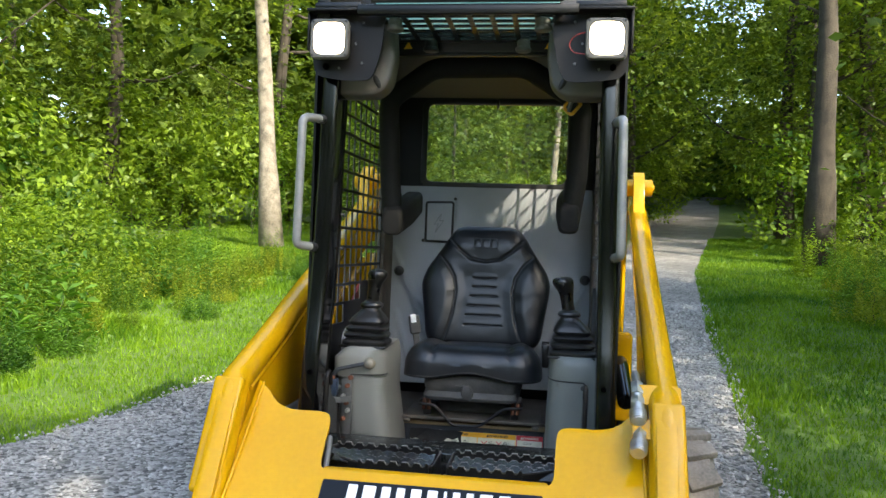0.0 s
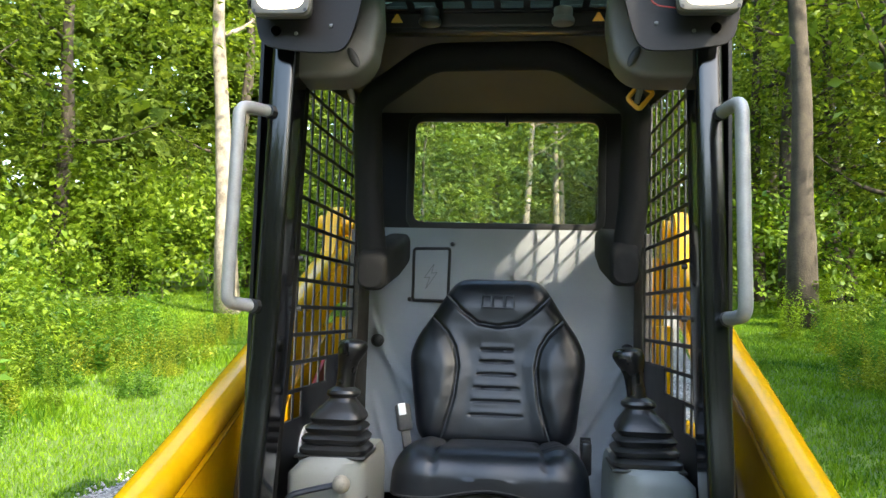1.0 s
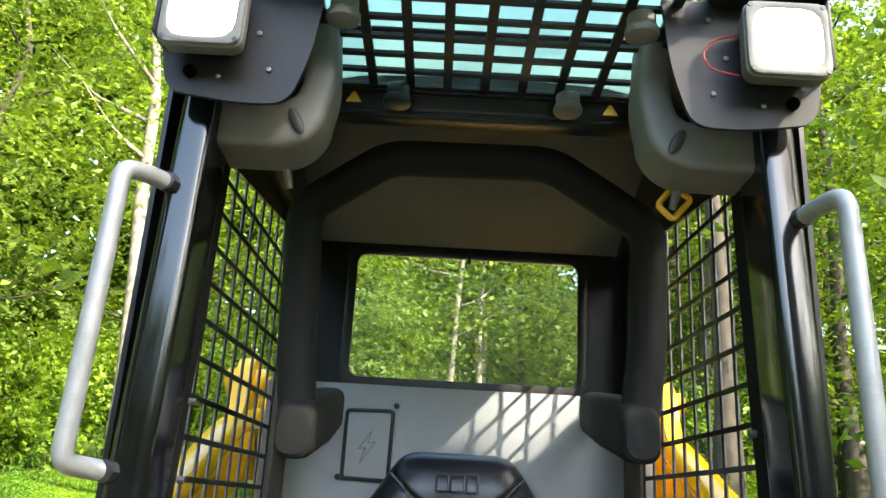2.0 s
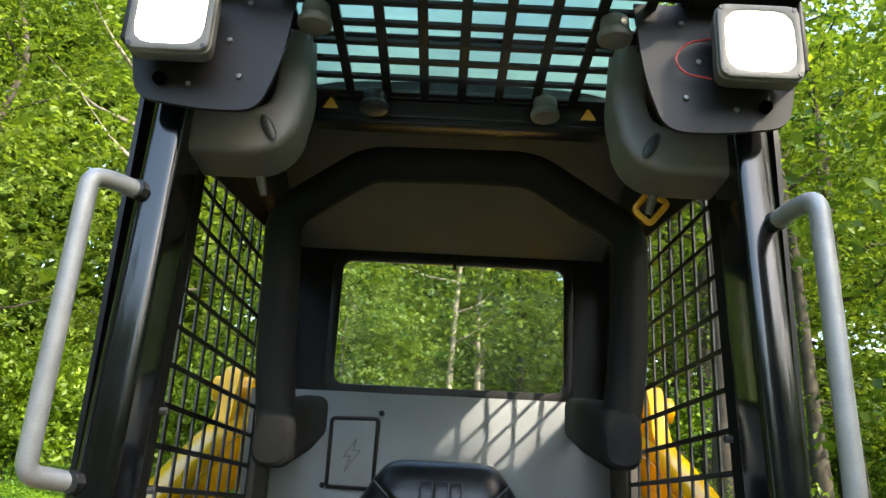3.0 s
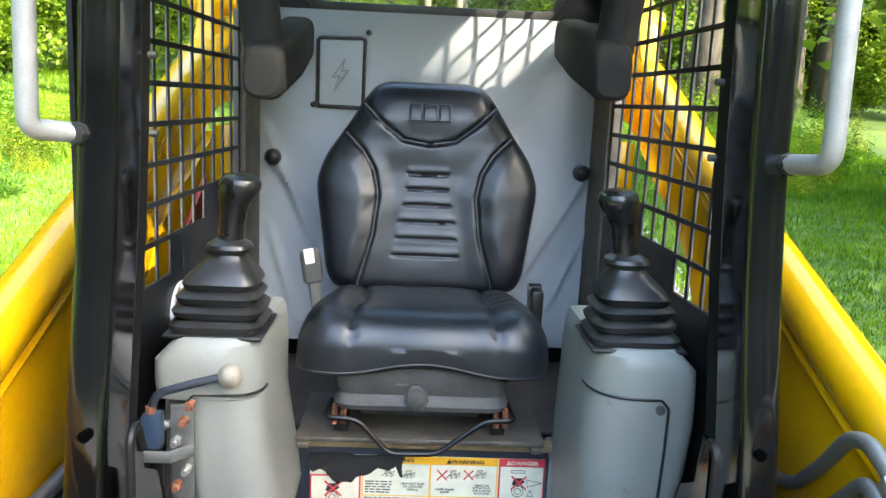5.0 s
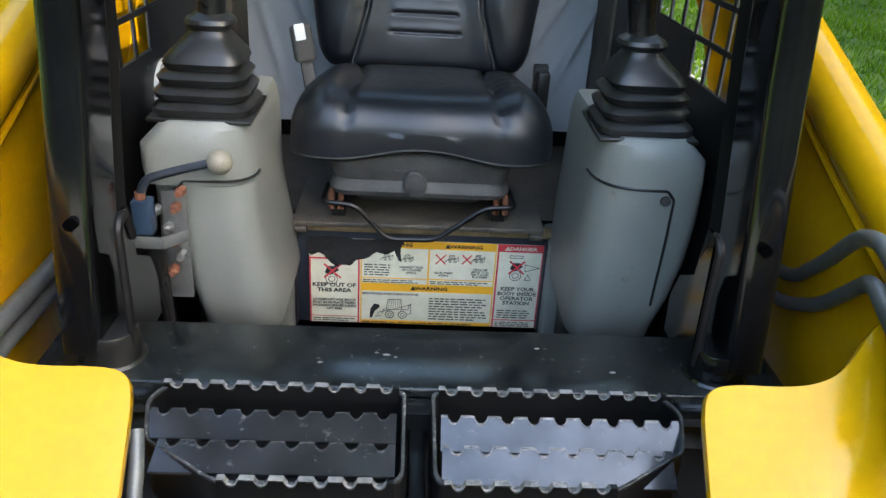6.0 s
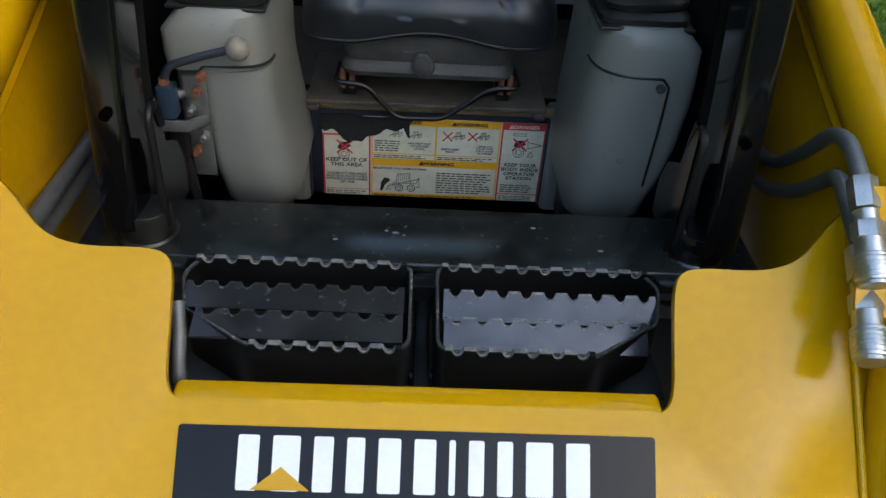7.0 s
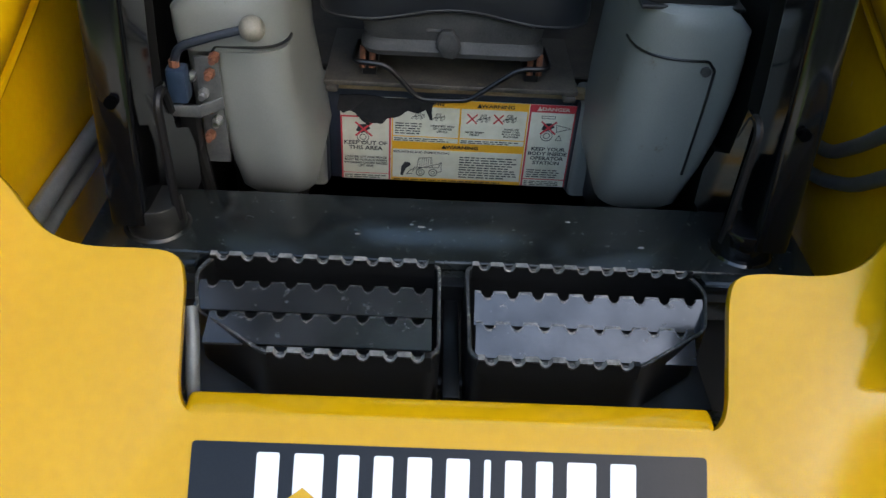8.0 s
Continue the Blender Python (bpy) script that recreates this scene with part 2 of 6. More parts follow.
LEAF = leaf_material("tree_leaves", (0.016, 0.048, 0.008), (0.195, 0.27, 0.034), (1.6, 1.55, 0.55), 0.2)
SHRUB = leaf_material("shrub_leaves", (0.020, 0.064, 0.006), (0.235, 0.335, 0.026), (1.5, 1.55, 0.5), 0.18)
WEED = leaf_material("weed_leaves", (0.022, 0.075, 0.012), (0.13, 0.25, 0.03), (1.5, 1.6, 0.5), 0.18, 1.5)
WEED_PALE = leaf_material("yellowish_weeds", (0.09, 0.13, 0.012), (0.36, 0.40, 0.04), (1.4, 1.4, 0.5), 0.15, 1.5)
GRASS = leaf_material("grass_blades", (0.018, 0.085, 0.006), (0.190, 0.310, 0.012), (1.4, 1.4, 0.5), 0.15)
FAR = leaf_material("far_leaves", (0.022, 0.05, 0.010), (0.13, 0.18, 0.03), (1.6, 1.6, 0.6), 0.05)
BARK = material("grey_bark", (0.10, 0.085, 0.065), (0.27, 0.24, 0.195), 0.9, scale=5, grain=45, bump=0.9, depth=0.03, spread=0.12)
BARK_DARK = material("dark_bark", (0.022, 0.018, 0.013), (0.068, 0.056, 0.041), 0.95, scale=4, grain=38, bump=0.9, depth=0.03)
SOIL = material("grassy_soil", (0.034, 0.074, 0.008), (0.085, 0.138, 0.014), 0.95, scale=0.9, grain=30, bump=0.8, depth=0.03, dirt=(0.13, 0.10, 0.05), dirt_amount=0.15)


def gravel_material():
    m = material("crushed_gravel", (0.085, 0.082, 0.077), (0.22, 0.212, 0.20), 0.9, scale=0.8, grain=70, bump=0.0)
    n, l = m.node_tree.nodes, m.node_tree.links
    at = n.new("ShaderNodeTexCoord")
    b = n["Principled BSDF"]
    old = b.inputs["Base Color"].links[0].from_socket
    v = n.new("ShaderNodeTexVoronoi")
    v.inputs["Scale"].default_value = 42
    l.new(at.outputs["Object"], v.inputs["Vector"])
    tone = n.new("ShaderNodeMapRange")
    tone.inputs[3].default_value, tone.inputs[4].default_value = 0.25, 2.1
    sep = n.new("ShaderNodeSeparateColor")
    l.new(v.outputs["Color"], sep.inputs[0])
    l.new(sep.outputs[0], tone.inputs[0])
    mul = n.new("ShaderNodeMix")
    mul.data_type, mul.blend_type = "RGBA", "MULTIPLY"
    mul.inputs[0].default_value = 1.0
    l.new(old, mul.inputs[6])
    l.new(tone.outputs[0], mul.inputs[7])
    l.new(mul.outputs[2], b.inputs["Base Color"])
    bp = n.new("ShaderNodeBump")
    bp.inputs["Strength"].default_value, bp.inputs["Distance"].default_value = 0.9, 0.012
    bp.invert = True
    l.new(v.outputs["Distance"], bp.inputs["Height"])
    l.new(bp.outputs[0], b.inputs["Normal"])
    return m


GRAVEL = gravel_material()
STONE = material("pale_gravel_stones", (0.12, 0.118, 0.112), (0.48, 0.47, 0.45), 0.85, scale=30, grain=200, bump=0.3)


# mesh helpers
def part(name, bm, mat, parent=None, label="", smooth=35):
    """One mesh object of a bmesh, under its thing or part."""
    me = bpy.data.meshes.new(name)
    bmesh.ops.recalc_face_normals(bm, faces=bm.faces)
    bm.to_mesh(me)
    bm.free()
    me.materials.append(mat)
    if smooth:
        me.shade_smooth()
        me.set_sharp_from_angle(angle=radians(smooth))
    ob = new(name, me)
    ob.parent = parent
    if label:
        tagged(ob, label)
    return ob


def thing(name, label, category, at=(0, 0, 0), group="", kind=""):
    ob = new(name)
    ob.location = at
    ob.empty_display_size = 0.1
    return tagged(ob, label, category, group, kind)


def merge(*bms):
    out = bmesh.new()
    for b in bms:
        me = bpy.data.meshes.new("joined")
        b.to_mesh(me)
        b.free()
        out.from_mesh(me)
        bpy.data.meshes.remove(me)
    return out


def moved(bm, m):
    bmesh.ops.transform(bm, matrix=m, verts=bm.verts)
    return bm


def mirrored(bm):
    bmesh.ops.scale(bm, vec=(-1, 1, 1), verts=bm.verts)
    bmesh.ops.reverse_faces(bm, faces=bm.faces)
    return bm


def box(x0, x1, y0, y1, z0, z1, bevel=0.004, seg=2):
    bm = bmesh.new()
    bmesh.ops.create_cube(bm, size=1)
    for v in bm.verts:
        v.co = ((x0 + x1) / 2 + v.co.x * (x1 - x0), (y0 + y1) / 2 + v.co.y * (y1 - y0), (z0 + z1) / 2 + v.co.z * (z1 - z0))
    if bevel:
        bmesh.ops.bevel(bm, geom=bm.edges[:], offset=bevel, segments=seg, affect="EDGES", profile=0.5, clamp_overlap=True)
    return bm


def rod(a, b, r, n=14, r2=None, bevel=0.0):
    a, b = Vector(a), Vector(b)
    bm = bmesh.new()
    d = (b - a).length
    bmesh.ops.create_cone(bm, cap_ends=True, segments=n, radius1=r, radius2=r if r2 is None else r2, depth=d)
    if bevel:
        rims = [e for e in bm.edges if abs(e.verts[0].co.z - e.verts[1].co.z) < 1e-6]
        bmesh.ops.bevel(bm, geom=rims, offset=bevel, segments=2, affect="EDGES", profile=0.5)
    turn = (b - a).to_track_quat("Z", "Y").to_matrix().to_4x4()
    return moved(bm, Matrix.Translation((a + b) / 2) @ turn)


def ball(c, r, sx=1, sy=1, sz=1, u=16, v=12):
    bm = bmesh.new()
    bmesh.ops.create_uvsphere(bm, u_segments=u, v_segments=v, radius=r)
    return moved(bm, Matrix.Translation(c) @ Matrix.Diagonal((sx, sy, sz, 1)))


def filleted(points, radius, n=6, closed=False):
    """A polyline with its corners rounded."""
    p = [Vector(q) for q in points]
    out = []
    count = len(p)
    for i in range(count):
        if not closed and i in (0, count - 1):
            out.append(p[i])
            continue
        a, b, c = p[i - 1], p[i], p[(i + 1) % count]
        r = radius[i] if isinstance(radius, (list, tuple)) else radius
        r = min(r, (a - b).length * 0.49, (c - b).length * 0.49)
        if r < 1e-5:
            out.append(b)
            continue
        s, e = b + (a - b).normalized() * r, b + (c - b).normalized() * r
        for k in range(n + 1):
            t = k / n
            out.append(s * (1 - t) ** 2 + b * 2 * t * (1 - t) + e * t * t)
    return out


def skin(rings, caps=True):
    """A surface through rings of equally many points."""
    bm = bmesh.new()
    vs = [[bm.verts.new(p) for p in ring] for ring in rings]
    n = len(vs[0])
    for a, b in zip(vs, vs[1:]):
        for i in range(n):
            bm.faces.new((a[i], a[(i + 1) % n], b[(i + 1) % n], b[i]))
    if caps:
        bm.faces.new(vs[0][::-1])
        bm.faces.new(vs[-1])
    return bm


def tube(points, r, fillet=0.05, n=12, steps=6):
    """A round pipe along a polyline; r may be one radius or a function of the way along."""
    pts = filleted(points, fillet, steps)
    pts = [q for i, q in enumerate(pts) if i == 0 or (q - pts[i - 1]).length > 1e-5]
    rings = []
    up = None
    for i, q in enumerate(pts):
        d = (pts[min(i + 1, len(pts) - 1)] - pts[max(i - 1, 0)]).normalized()
        if up is None:
            up = d.orthogonal().normalized()
        up = (up - d * up.dot(d)).normalized()
        side = d.cross(up)
        rr = r(i / (len(pts) - 1)) if callable(r) else r
        rings.append([q + (up * math.cos(k * math.tau / n) + side * math.sin(k * math.tau / n)) * rr for k in range(n)])
    return skin(rings)


def plate(outline, thick, holes=(), m=None, bevel=0.0):
    """A flat sheet of that outline (2D), its front face at z = 0 and its back at -thick."""
    bm = bmesh.new()
    for loop in (outline, *holes):
        vs = [bm.verts.new((q[0], q[1], 0)) for q in loop]
        for i in range(len(vs)):
            bm.edges.new((vs[i], vs[(i + 1) % len(vs)]))
    bmesh.ops.triangle_fill(bm, edges=bm.edges[:], use_beauty=True)
    got = bmesh.ops.extrude_face_region(bm, geom=bm.faces[:])
    bmesh.ops.translate(bm, vec=(0, 0, -thick), verts=[v for v in got["geom"] if isinstance(v, bmesh.types.BMVert)])
    bmesh.ops.recalc_face_normals(bm, faces=bm.faces)
    if bevel:
        sharp = [e for e in bm.edges if e.is_manifold and e.calc_face_angle(0) > 0.8]
        bmesh.ops.bevel(bm, geom=sharp, offset=bevel, segments=2, affect="EDGES", profile=0.5, clamp_overlap=True)
    if m:
        moved(bm, m)
    return bm


def rounded_rect(x0, x1, y0, y1, r, n=5):
    return [(q.x, q.y) for q in filleted([(x0, y0, 0), (x1, y0, 0), (x1, y1, 0), (x0, y1, 0)], r, n, closed=True)]


# planes for plates: local x, y, z to world; FRONT faces -y, SIDE lies in the y-z plane
FRONT = Matrix(((1, 0, 0, 0), (0, 0, -1, 0), (0, 1, 0, 0), (0, 0, 0, 1)))
SIDE = Matrix(((0, 0, 1, 0), (1, 0, 0, 0), (0, 1, 0, 0), (0, 0, 0, 1)))


def ring_rect(x0, x1, y0, y1, z, r, n=4):
    return [Vector((q[0], q[1], z)) for q in rounded_rect(x0, x1, y0, y1, r, n)]


def lettering(text, size, mat, parent, m, wide=1.0, name="lettering"):
    cu = bpy.data.curves.new(name, "FONT")
    cu.body, cu.size, cu.align_x, cu.align_y = text, size, "CENTER", "CENTER"
    cu.space_line = 0.95
    cu.offset = 0.030 * size
    cu.resolution_u = 2
    tmp = new("writing", cu)
    me = bpy.data.meshes.new_from_object(tmp.evaluated_get(bpy.context.evaluated_depsgraph_get()))
    bpy.data.objects.remove(tmp)
    bpy.data.curves.remove(cu)
    me.transform(m @ Matrix.Diagonal((wide, 1, 1, 1)))
    me.name = name
    me.materials.clear()
    me.materials.append(mat)
    ob = new(name, me)
    ob.parent = parent
    return ob


# ground: one sheet that climbs gently behind the machine, with a bank at the left
def smooth(a, b, v):
    t = min(max((v - a) / (b - a), 0), 1)
    return t * t * (3 - 2 * t)


def ground_z(x, y):
    up = 0.0
    if y > 1.2:
        up = 0.078 * (min(y, 61) - 1.2) * smooth(1.2, 4.0, y) + 1.2 * smooth(40, 66, y)
    elif y < -6:
        up = 0.01 * (y + 6)
    bank = 0.16 * max(0.0, -x - 12.5 + 0.02 * y) if y < 80 else 0
    bank = min(bank, 8)
    right = -0.05 * max(0.0, min(x - 6 - 0.17 * y, 12))
    lumps = 0.05 * noise.noise(Vector((x * 0.35, y * 0.35, 0))) * smooth(0, 1, max(0, abs(x + 0.5 - 0.16 * y) - 2.3))
    return up + bank + right + lumps


def road_left(y):
    return float(np.interp(y, [-40, 0, 1.7, 3.6, 10, 39, 56, 75], [-8.5, -3.25, -2.95, -2.4, -1.0, 4.9, 9.4, 16]))


def road_right(y):
    return float(np.interp(y, [-40, 0, 1.8, 6.5, 13.2, 39, 56, 75], [-2.5, 1.45, 1.6, 2.1, 3.05, 8.3, 11.5, 18]))


def build_ground():
    xs = np.concatenate([np.linspace(-300, -40, 14), np.linspace(-36, 36, 110), np.linspace(40, 300, 14)])
    ys = np.concatenate([np.linspace(-300, -30, 14), np.linspace(-26, 70, 140), np.linspace(76, 400, 14)])
    bm = bmesh.new()
    vs = [[bm.verts.new((x, y, ground_z(x, y) - 0.012)) for x in xs] for y in ys]
    for i in range(len(ys) - 1):
        for j in range(len(xs) - 1):
            bm.faces.new((vs[i][j], vs[i][j + 1], vs[i + 1][j + 1], vs[i + 1][j]))
    ob = part("ground", bm, SOIL, smooth=180)
    tagged(ob, "green mown grass and leafy soil beside the trail", "ground", kind="structure")
    bm = bmesh.new()
    rows = []
    for y in np.concatenate([np.linspace(-38, -6, 20), np.linspace(-5.5, 16, 110), np.linspace(16.5, 72, 60)]):
        a = road_left(y) + 0.10 * noise.noise(Vector((0, y * 1.7, 3))) + 0.06 * noise.noise(Vector((0, y * 6, 3)))
        b = road_right(y) + 0.10 * noise.noise(Vector((9, y * 1.7, 3))) + 0.06 * noise.noise(Vector((9, y * 6, 3)))
        rows.append([bm.verts.new((a + (b - a) * k / 24, y, ground_z(a + (b - a) * k / 24, y) + 0.012 * math.sin(math.pi * k / 24) - (0.02 if k in (0, 24) else 0) + 0.008 * noise.noise(Vector((a + (b - a) * k / 24, y, 1)) * 2.2))) for k in range(25)])
    for a, b in zip(rows, rows[1:]):
        for k in range(24):
            bm.faces.new((a[k], a[k + 1], b[k + 1], b[k]))
    ob = part("road", bm, GRAVEL, smooth=180)
    tagged(ob, "grey crushed gravel trail through the woods", "gravel road", kind="structure")


build_ground()

# the loader: one machine, built of many parts
loader = thing("skid_steer_loader", "yellow skid steer loader with open black cab on a gravel trail", "skid steer")


def both(name, make, mat, parent=None, label=""):
    """The same part at the left and, mirrored, at the right."""
    return [part(name, make(), mat, parent or loader, label), part(name, mirrored(make()), mat, parent or loader, label)]


# chassis, deck and footwell
chassis = part("chassis", box(-0.56, 0.56, 0.02, 2.3, 0.20, 0.30, 0.01), SHEET, loader, "black steel chassis")
for s in (-1, 1):
    part("side_member", box(s * 0.53 - 0.03, s * 0.53 + 0.03, 0.0, 2.3, 0.296, 0.60, 0.01), SHEET, chassis)
part("front_member", box(-0.56, 0.56, -0.10, 0.0, 0.22, 0.57, 0.01), SHEET, chassis)
part("cab_back", box(-0.52, 0.52, 1.165, 1.20, 0.50, 1.54, 0.004), SHEET, chassis)
part("rear_floor", box(-0.50, 0.50, 0.56, 2.3, 0.296, 0.53, 0.01), SHEET, chassis)
part("footwell_floor", box(-0.50, 0.50, 0.0, 0.56, 0.285, 0.30, 0.003), FLOOR, loader, "dirty steel floor of the footwell")
deck = part("deck", merge(box(-0.565, 0.565, -0.145, 0.022, 0.578, 0.600, 0.005, 3), box(-0.535, 0.535, -0.145, -0.125, 0.50, 0.59, 0.004)), DECK, loader, "scuffed black steel deck sill")
for x, y, r in ((-0.05, -0.06, 0.004), (0.19, -0.03, 0.003), (0.30, -0.09, 0.0035), (-0.15, -0.085, 0.003), (-0.065, -0.055, 0.0025), (-0.035, -0.066, 0.002)):
    part("paint_chip", ball((x, y, 0.601), r, 1.6, 0.7, 0.25, 8, 6), WORN, deck)
for s in (-1, 1):
    part("deck_lug", merge(box(s * 0.43 - 0.05, s * 0.43 + 0.05, -0.175, -0.14, 0.565, 0.598, 0.005), rod((s * 0.385, -0.165, 0.59), (s * 0.47, -0.165, 0.59), 0.010, 10)), DECK, deck)

# seat riser with the torn warning sheet
riser = part("seat_riser", merge(box(-0.275, 0.295, 0.523, 0.60, 0.28, 0.545, 0.010, 3), box(-0.36, -0.27, 0.50, 0.60, 0.28, 0.535, 0.012, 3), box(0.29, 0.40, 0.50, 0.60, 0.28, 0.535, 0.012, 3)), NAVY, loader, "navy painted riser below the seat")
part("riser_edge", box(-0.285, 0.305, 0.508, 0.545, 0.540, 0.556, 0.004), TAN, riser, "tan dusty lip")
for s in (-1, 1):
    part("riser_cheek", box(s * 0.335 + 0.01 - 0.05, s * 0.335 + 0.01 + 0.05, 0.485, 0.60, 0.28, 0.545, 0.014, 3), PLASTIC, riser, "grey plastic cheek")
part("seat_platform", merge(box(-0.270, 0.276, 0.468, 0.74, 0.570, 0.582, 0.003), box(-0.50, 0.50, 0.60, 1.12, 0.545, 0.556, 0.003), box(-0.266, -0.24, 0.462, 0.50, 0.556, 0.570, 0.004), box(0.245, 0.272, 0.462, 0.50, 0.556, 0.570, 0.004), box(-0.24, 0.24, 0.52, 0.74, 0.553, 0.572, 0.002)), PLATFORM, loader, "grimy dark steel seat platform")

# warning sheet: cream panels with coloured heads, lines of small print as bars
STK_Y = 0.5205


def sheet_rect(x0, x1, z0, z1, lift, mat, name="sticker_field", r=0.0):
    return part(name, plate(rounded_rect(x0, x1, z0, z1, r, 3) if r else [(x0, z0), (x1, z0), (x1, z1), (x0, z1)], 0.0006, m=Matrix.Translation((0, STK_Y - lift, 0)) @ FRONT), mat, sticker)


sticker = part("warning_sheet", plate(rounded_rect(-0.243, 0.291, 0.297, 0.519, 0.004, 3), 0.001, m=Matrix.Translation((0, STK_Y, 0)) @ FRONT), PAPER, riser, "cream warning sheet with red and orange heads, torn at one corner")
sheet_rect(-0.243, -0.128, 0.297, 0.470, 0.0012, INK_RED)
sheet_rect(-0.239, -0.132, 0.318, 0.466, 0.0024, PAPER)
sheet_rect(-0.239, -0.132, 0.301, 0.316, 0.0024, PAPER)
sheet_rect(-0.126, 0.183, 0.297, 0.519, 0.0012, INK_YELLOW)
sheet_rect(-0.123, 0.027, 0.424, 0.500, 0.0024, PAPER)
sheet_rect(0.031, 0.180, 0.424, 0.500, 0.0024, PAPER)
sheet_rect(-0.123, 0.027, 0.409, 0.421, 0.0024, PAPER)
sheet_rect(0.031, 0.180, 0.409, 0.421, 0.0024, PAPER)
sheet_rect(-0.123, 0.180, 0.310, 0.388, 0.0024, PAPER)
sheet_rect(0.185, 0.291, 0.297, 0.519, 0.0012, INK_RED)
sheet_rect(0.189, 0.287, 0.322, 0.500, 0.0024, PAPER)
sheet_rect(0.189, 0.287, 0.301, 0.319, 0.0024, PAPER)


def print_on_sheet(text, x, z, size, mat=None, wide=1.25):
    lettering(text, size, mat or INK, sticker, Matrix.Translation((x, STK_Y - 0.0040, z)) @ FRONT, wide)


print_on_sheet("KEEP OUT OF\nTHIS AREA", -0.186, 0.394, 0.0142, wide=1.15)
print_on_sheet("LOADER LIFT ARM BRACE\nMUST BE IN PLACE WHEN\nWORKING UNDER RAISED\nLIFT ARM", -0.186, 0.350, 0.0085, wide=1.0)
print_on_sheet("WARNING", 0.113, 0.5095, 0.012, wide=1.3)
print_on_sheet("WARNING", 0.038, 0.3985, 0.012, wide=1.3)
print_on_sheet("NG", -0.020, 0.5095, 0.012, wide=1.3)
print_on_sheet("DANGER", 0.243, 0.5095, 0.012, PAPER, 1.3)
print_on_sheet("KEEP YOUR\nBODY INSIDE\nOPERATOR\nSTATION", 0.238, 0.3865, 0.0132, wide=1.15)
print_on_sheet("MOUNTING AND DISMOUNTING", -0.056, 0.3815, 0.0075, wide=1.15)
print_on_sheet("HEAVIEST END\nOF LOADER\nUPHILL", -0.010, 0.446, 0.0075, wide=1.1)
print_on_sheet("NEVER PERMIT\nRIDERS", 0.064, 0.438, 0.0068, wide=1.0)
print_on_sheet("NEVER USE\nWORK TOOL\nFOR A WORK\nPLATFORM", 0.148, 0.443, 0.0068, wide=1.0)


def print_bars(x0, x1, z0, z1, rows, seed):
    """Small print that cannot be read: one dark bar a line."""
    rnd = random.Random(seed)
    bars = []
    for i in range(rows):
        z = z1 - (i + 0.5) * (z1 - z0) / rows
        h = (z1 - z0) / rows * 0.20
        e = x1 - (x1 - x0) * rnd.uniform(0, 0.22)
        x = x0
        while x < e - 0.004:
            w = min(rnd.uniform(0.007, 0.020), e - x)
            bars.append(plate([(x, z - h), (x + w, z - h), (x + w, z + h), (x, z + h)], 0.0006, m=Matrix.Translation((0, STK_Y - 0.0036, 0)) @ FRONT))
            x += w + 0.003
    part("print_block", merge(*bars), INK, sticker, smooth=0)


print_bars(-0.236, -0.136, 0.303, 0.314, 2, 1)
print_bars(-0.120, 0.024, 0.410, 0.420, 2, 2)
print_bars(0.034, 0.177, 0.410, 0.420, 2, 3)
print_bars(0.034, 0.175, 0.314, 0.376, 9, 4)
print_bars(-0.120, 0.175, 0.3012, 0.3075, 1, 5)
print_bars(0.195, 0.282, 0.325, 0.350, 4, 6)
print_bars(0.192, 0.284, 0.303, 0.317, 3, 7)
print_bars(-0.118, -0.055, 0.428, 0.460, 5, 8)


def sheet_shape(points, lift, mat, name="pictogram"):
    part(name, plate(points, 0.0006, m=Matrix.Translation((0, STK_Y - lift, 0)) @ FRONT), mat, sticker, smooth=0)


def sheet_disc(x, z, r, hole=0.0):
    c = [(x + r * math.cos(k * math.tau / 20), z + r * math.sin(k * math.tau / 20)) for k in range(20)]
    hs = [[(x + hole * math.cos(k * math.tau / 20), z + hole * math.sin(k * math.tau / 20)) for k in range(20)]] if hole else []
    part("pictogram", plate(c, 0.0006, hs, m=Matrix.Translation((0, STK_Y - 0.0036, 0)) @ FRONT), INK, sticker, smooth=0)


def sheet_line(points, w=0.0012, mat=None, lift=0.0037):
    """A thin drawn line along a polyline."""
    strips = []
    for a, b in zip(points, points[1:]):
        a, b = Vector(a), Vector(b)
        d = (b - a).normalized() * w * 0.5
        n = Vector((-d.y, d.x))
        strips.append(plate([tuple(a - d - n), tuple(b + d - n), tuple(b + d + n), tuple(a - d + n)], 0.0006, m=Matrix.Translation((0, STK_Y - lift, 0)) @ FRONT))
    part("pictogram", merge(*strips), mat or INK, sticker, smooth=0)


# small machine drawings and red crosses on the sheet
def sheet_loader(cx, cz, k):
    """A loader seen from the side: body, barred cab, lift arm and two wheels."""
    q = lambda *p: [(cx + x * k, cz + z * k) for x, z in p]
    sheet_line(q((-0.030, -0.008), (-0.026, 0.004), (0.030, 0.004), (0.036, 0.020), (0.038, -0.006), (0.030, -0.008)), 0.0014 * k ** 0.5)
    sheet_line(q((-0.020, 0.005), (-0.016, 0.030), (0.014, 0.032), (0.016, 0.005)), 0.0014 * k ** 0.5)
    for i in range(6):
        sheet_line(q((-0.014 + 0.005 * i, 0.009), (-0.013 + 0.005 * i, 0.029)), 0.0010 * k ** 0.5)
    sheet_line(q((0.038, 0.018), (0.008, 0.008), (-0.036, -0.004), (-0.044, -0.016), (-0.032, -0.014)), 0.0014 * k ** 0.5)
    for x in (-0.012, 0.018):
        sheet_disc(cx + x * k, cz - 0.010 * k, 0.0105 * k, 0.0085 * k)
        sheet_disc(cx + x * k, cz - 0.010 * k, 0.0050 * k, 0.0036 * k)


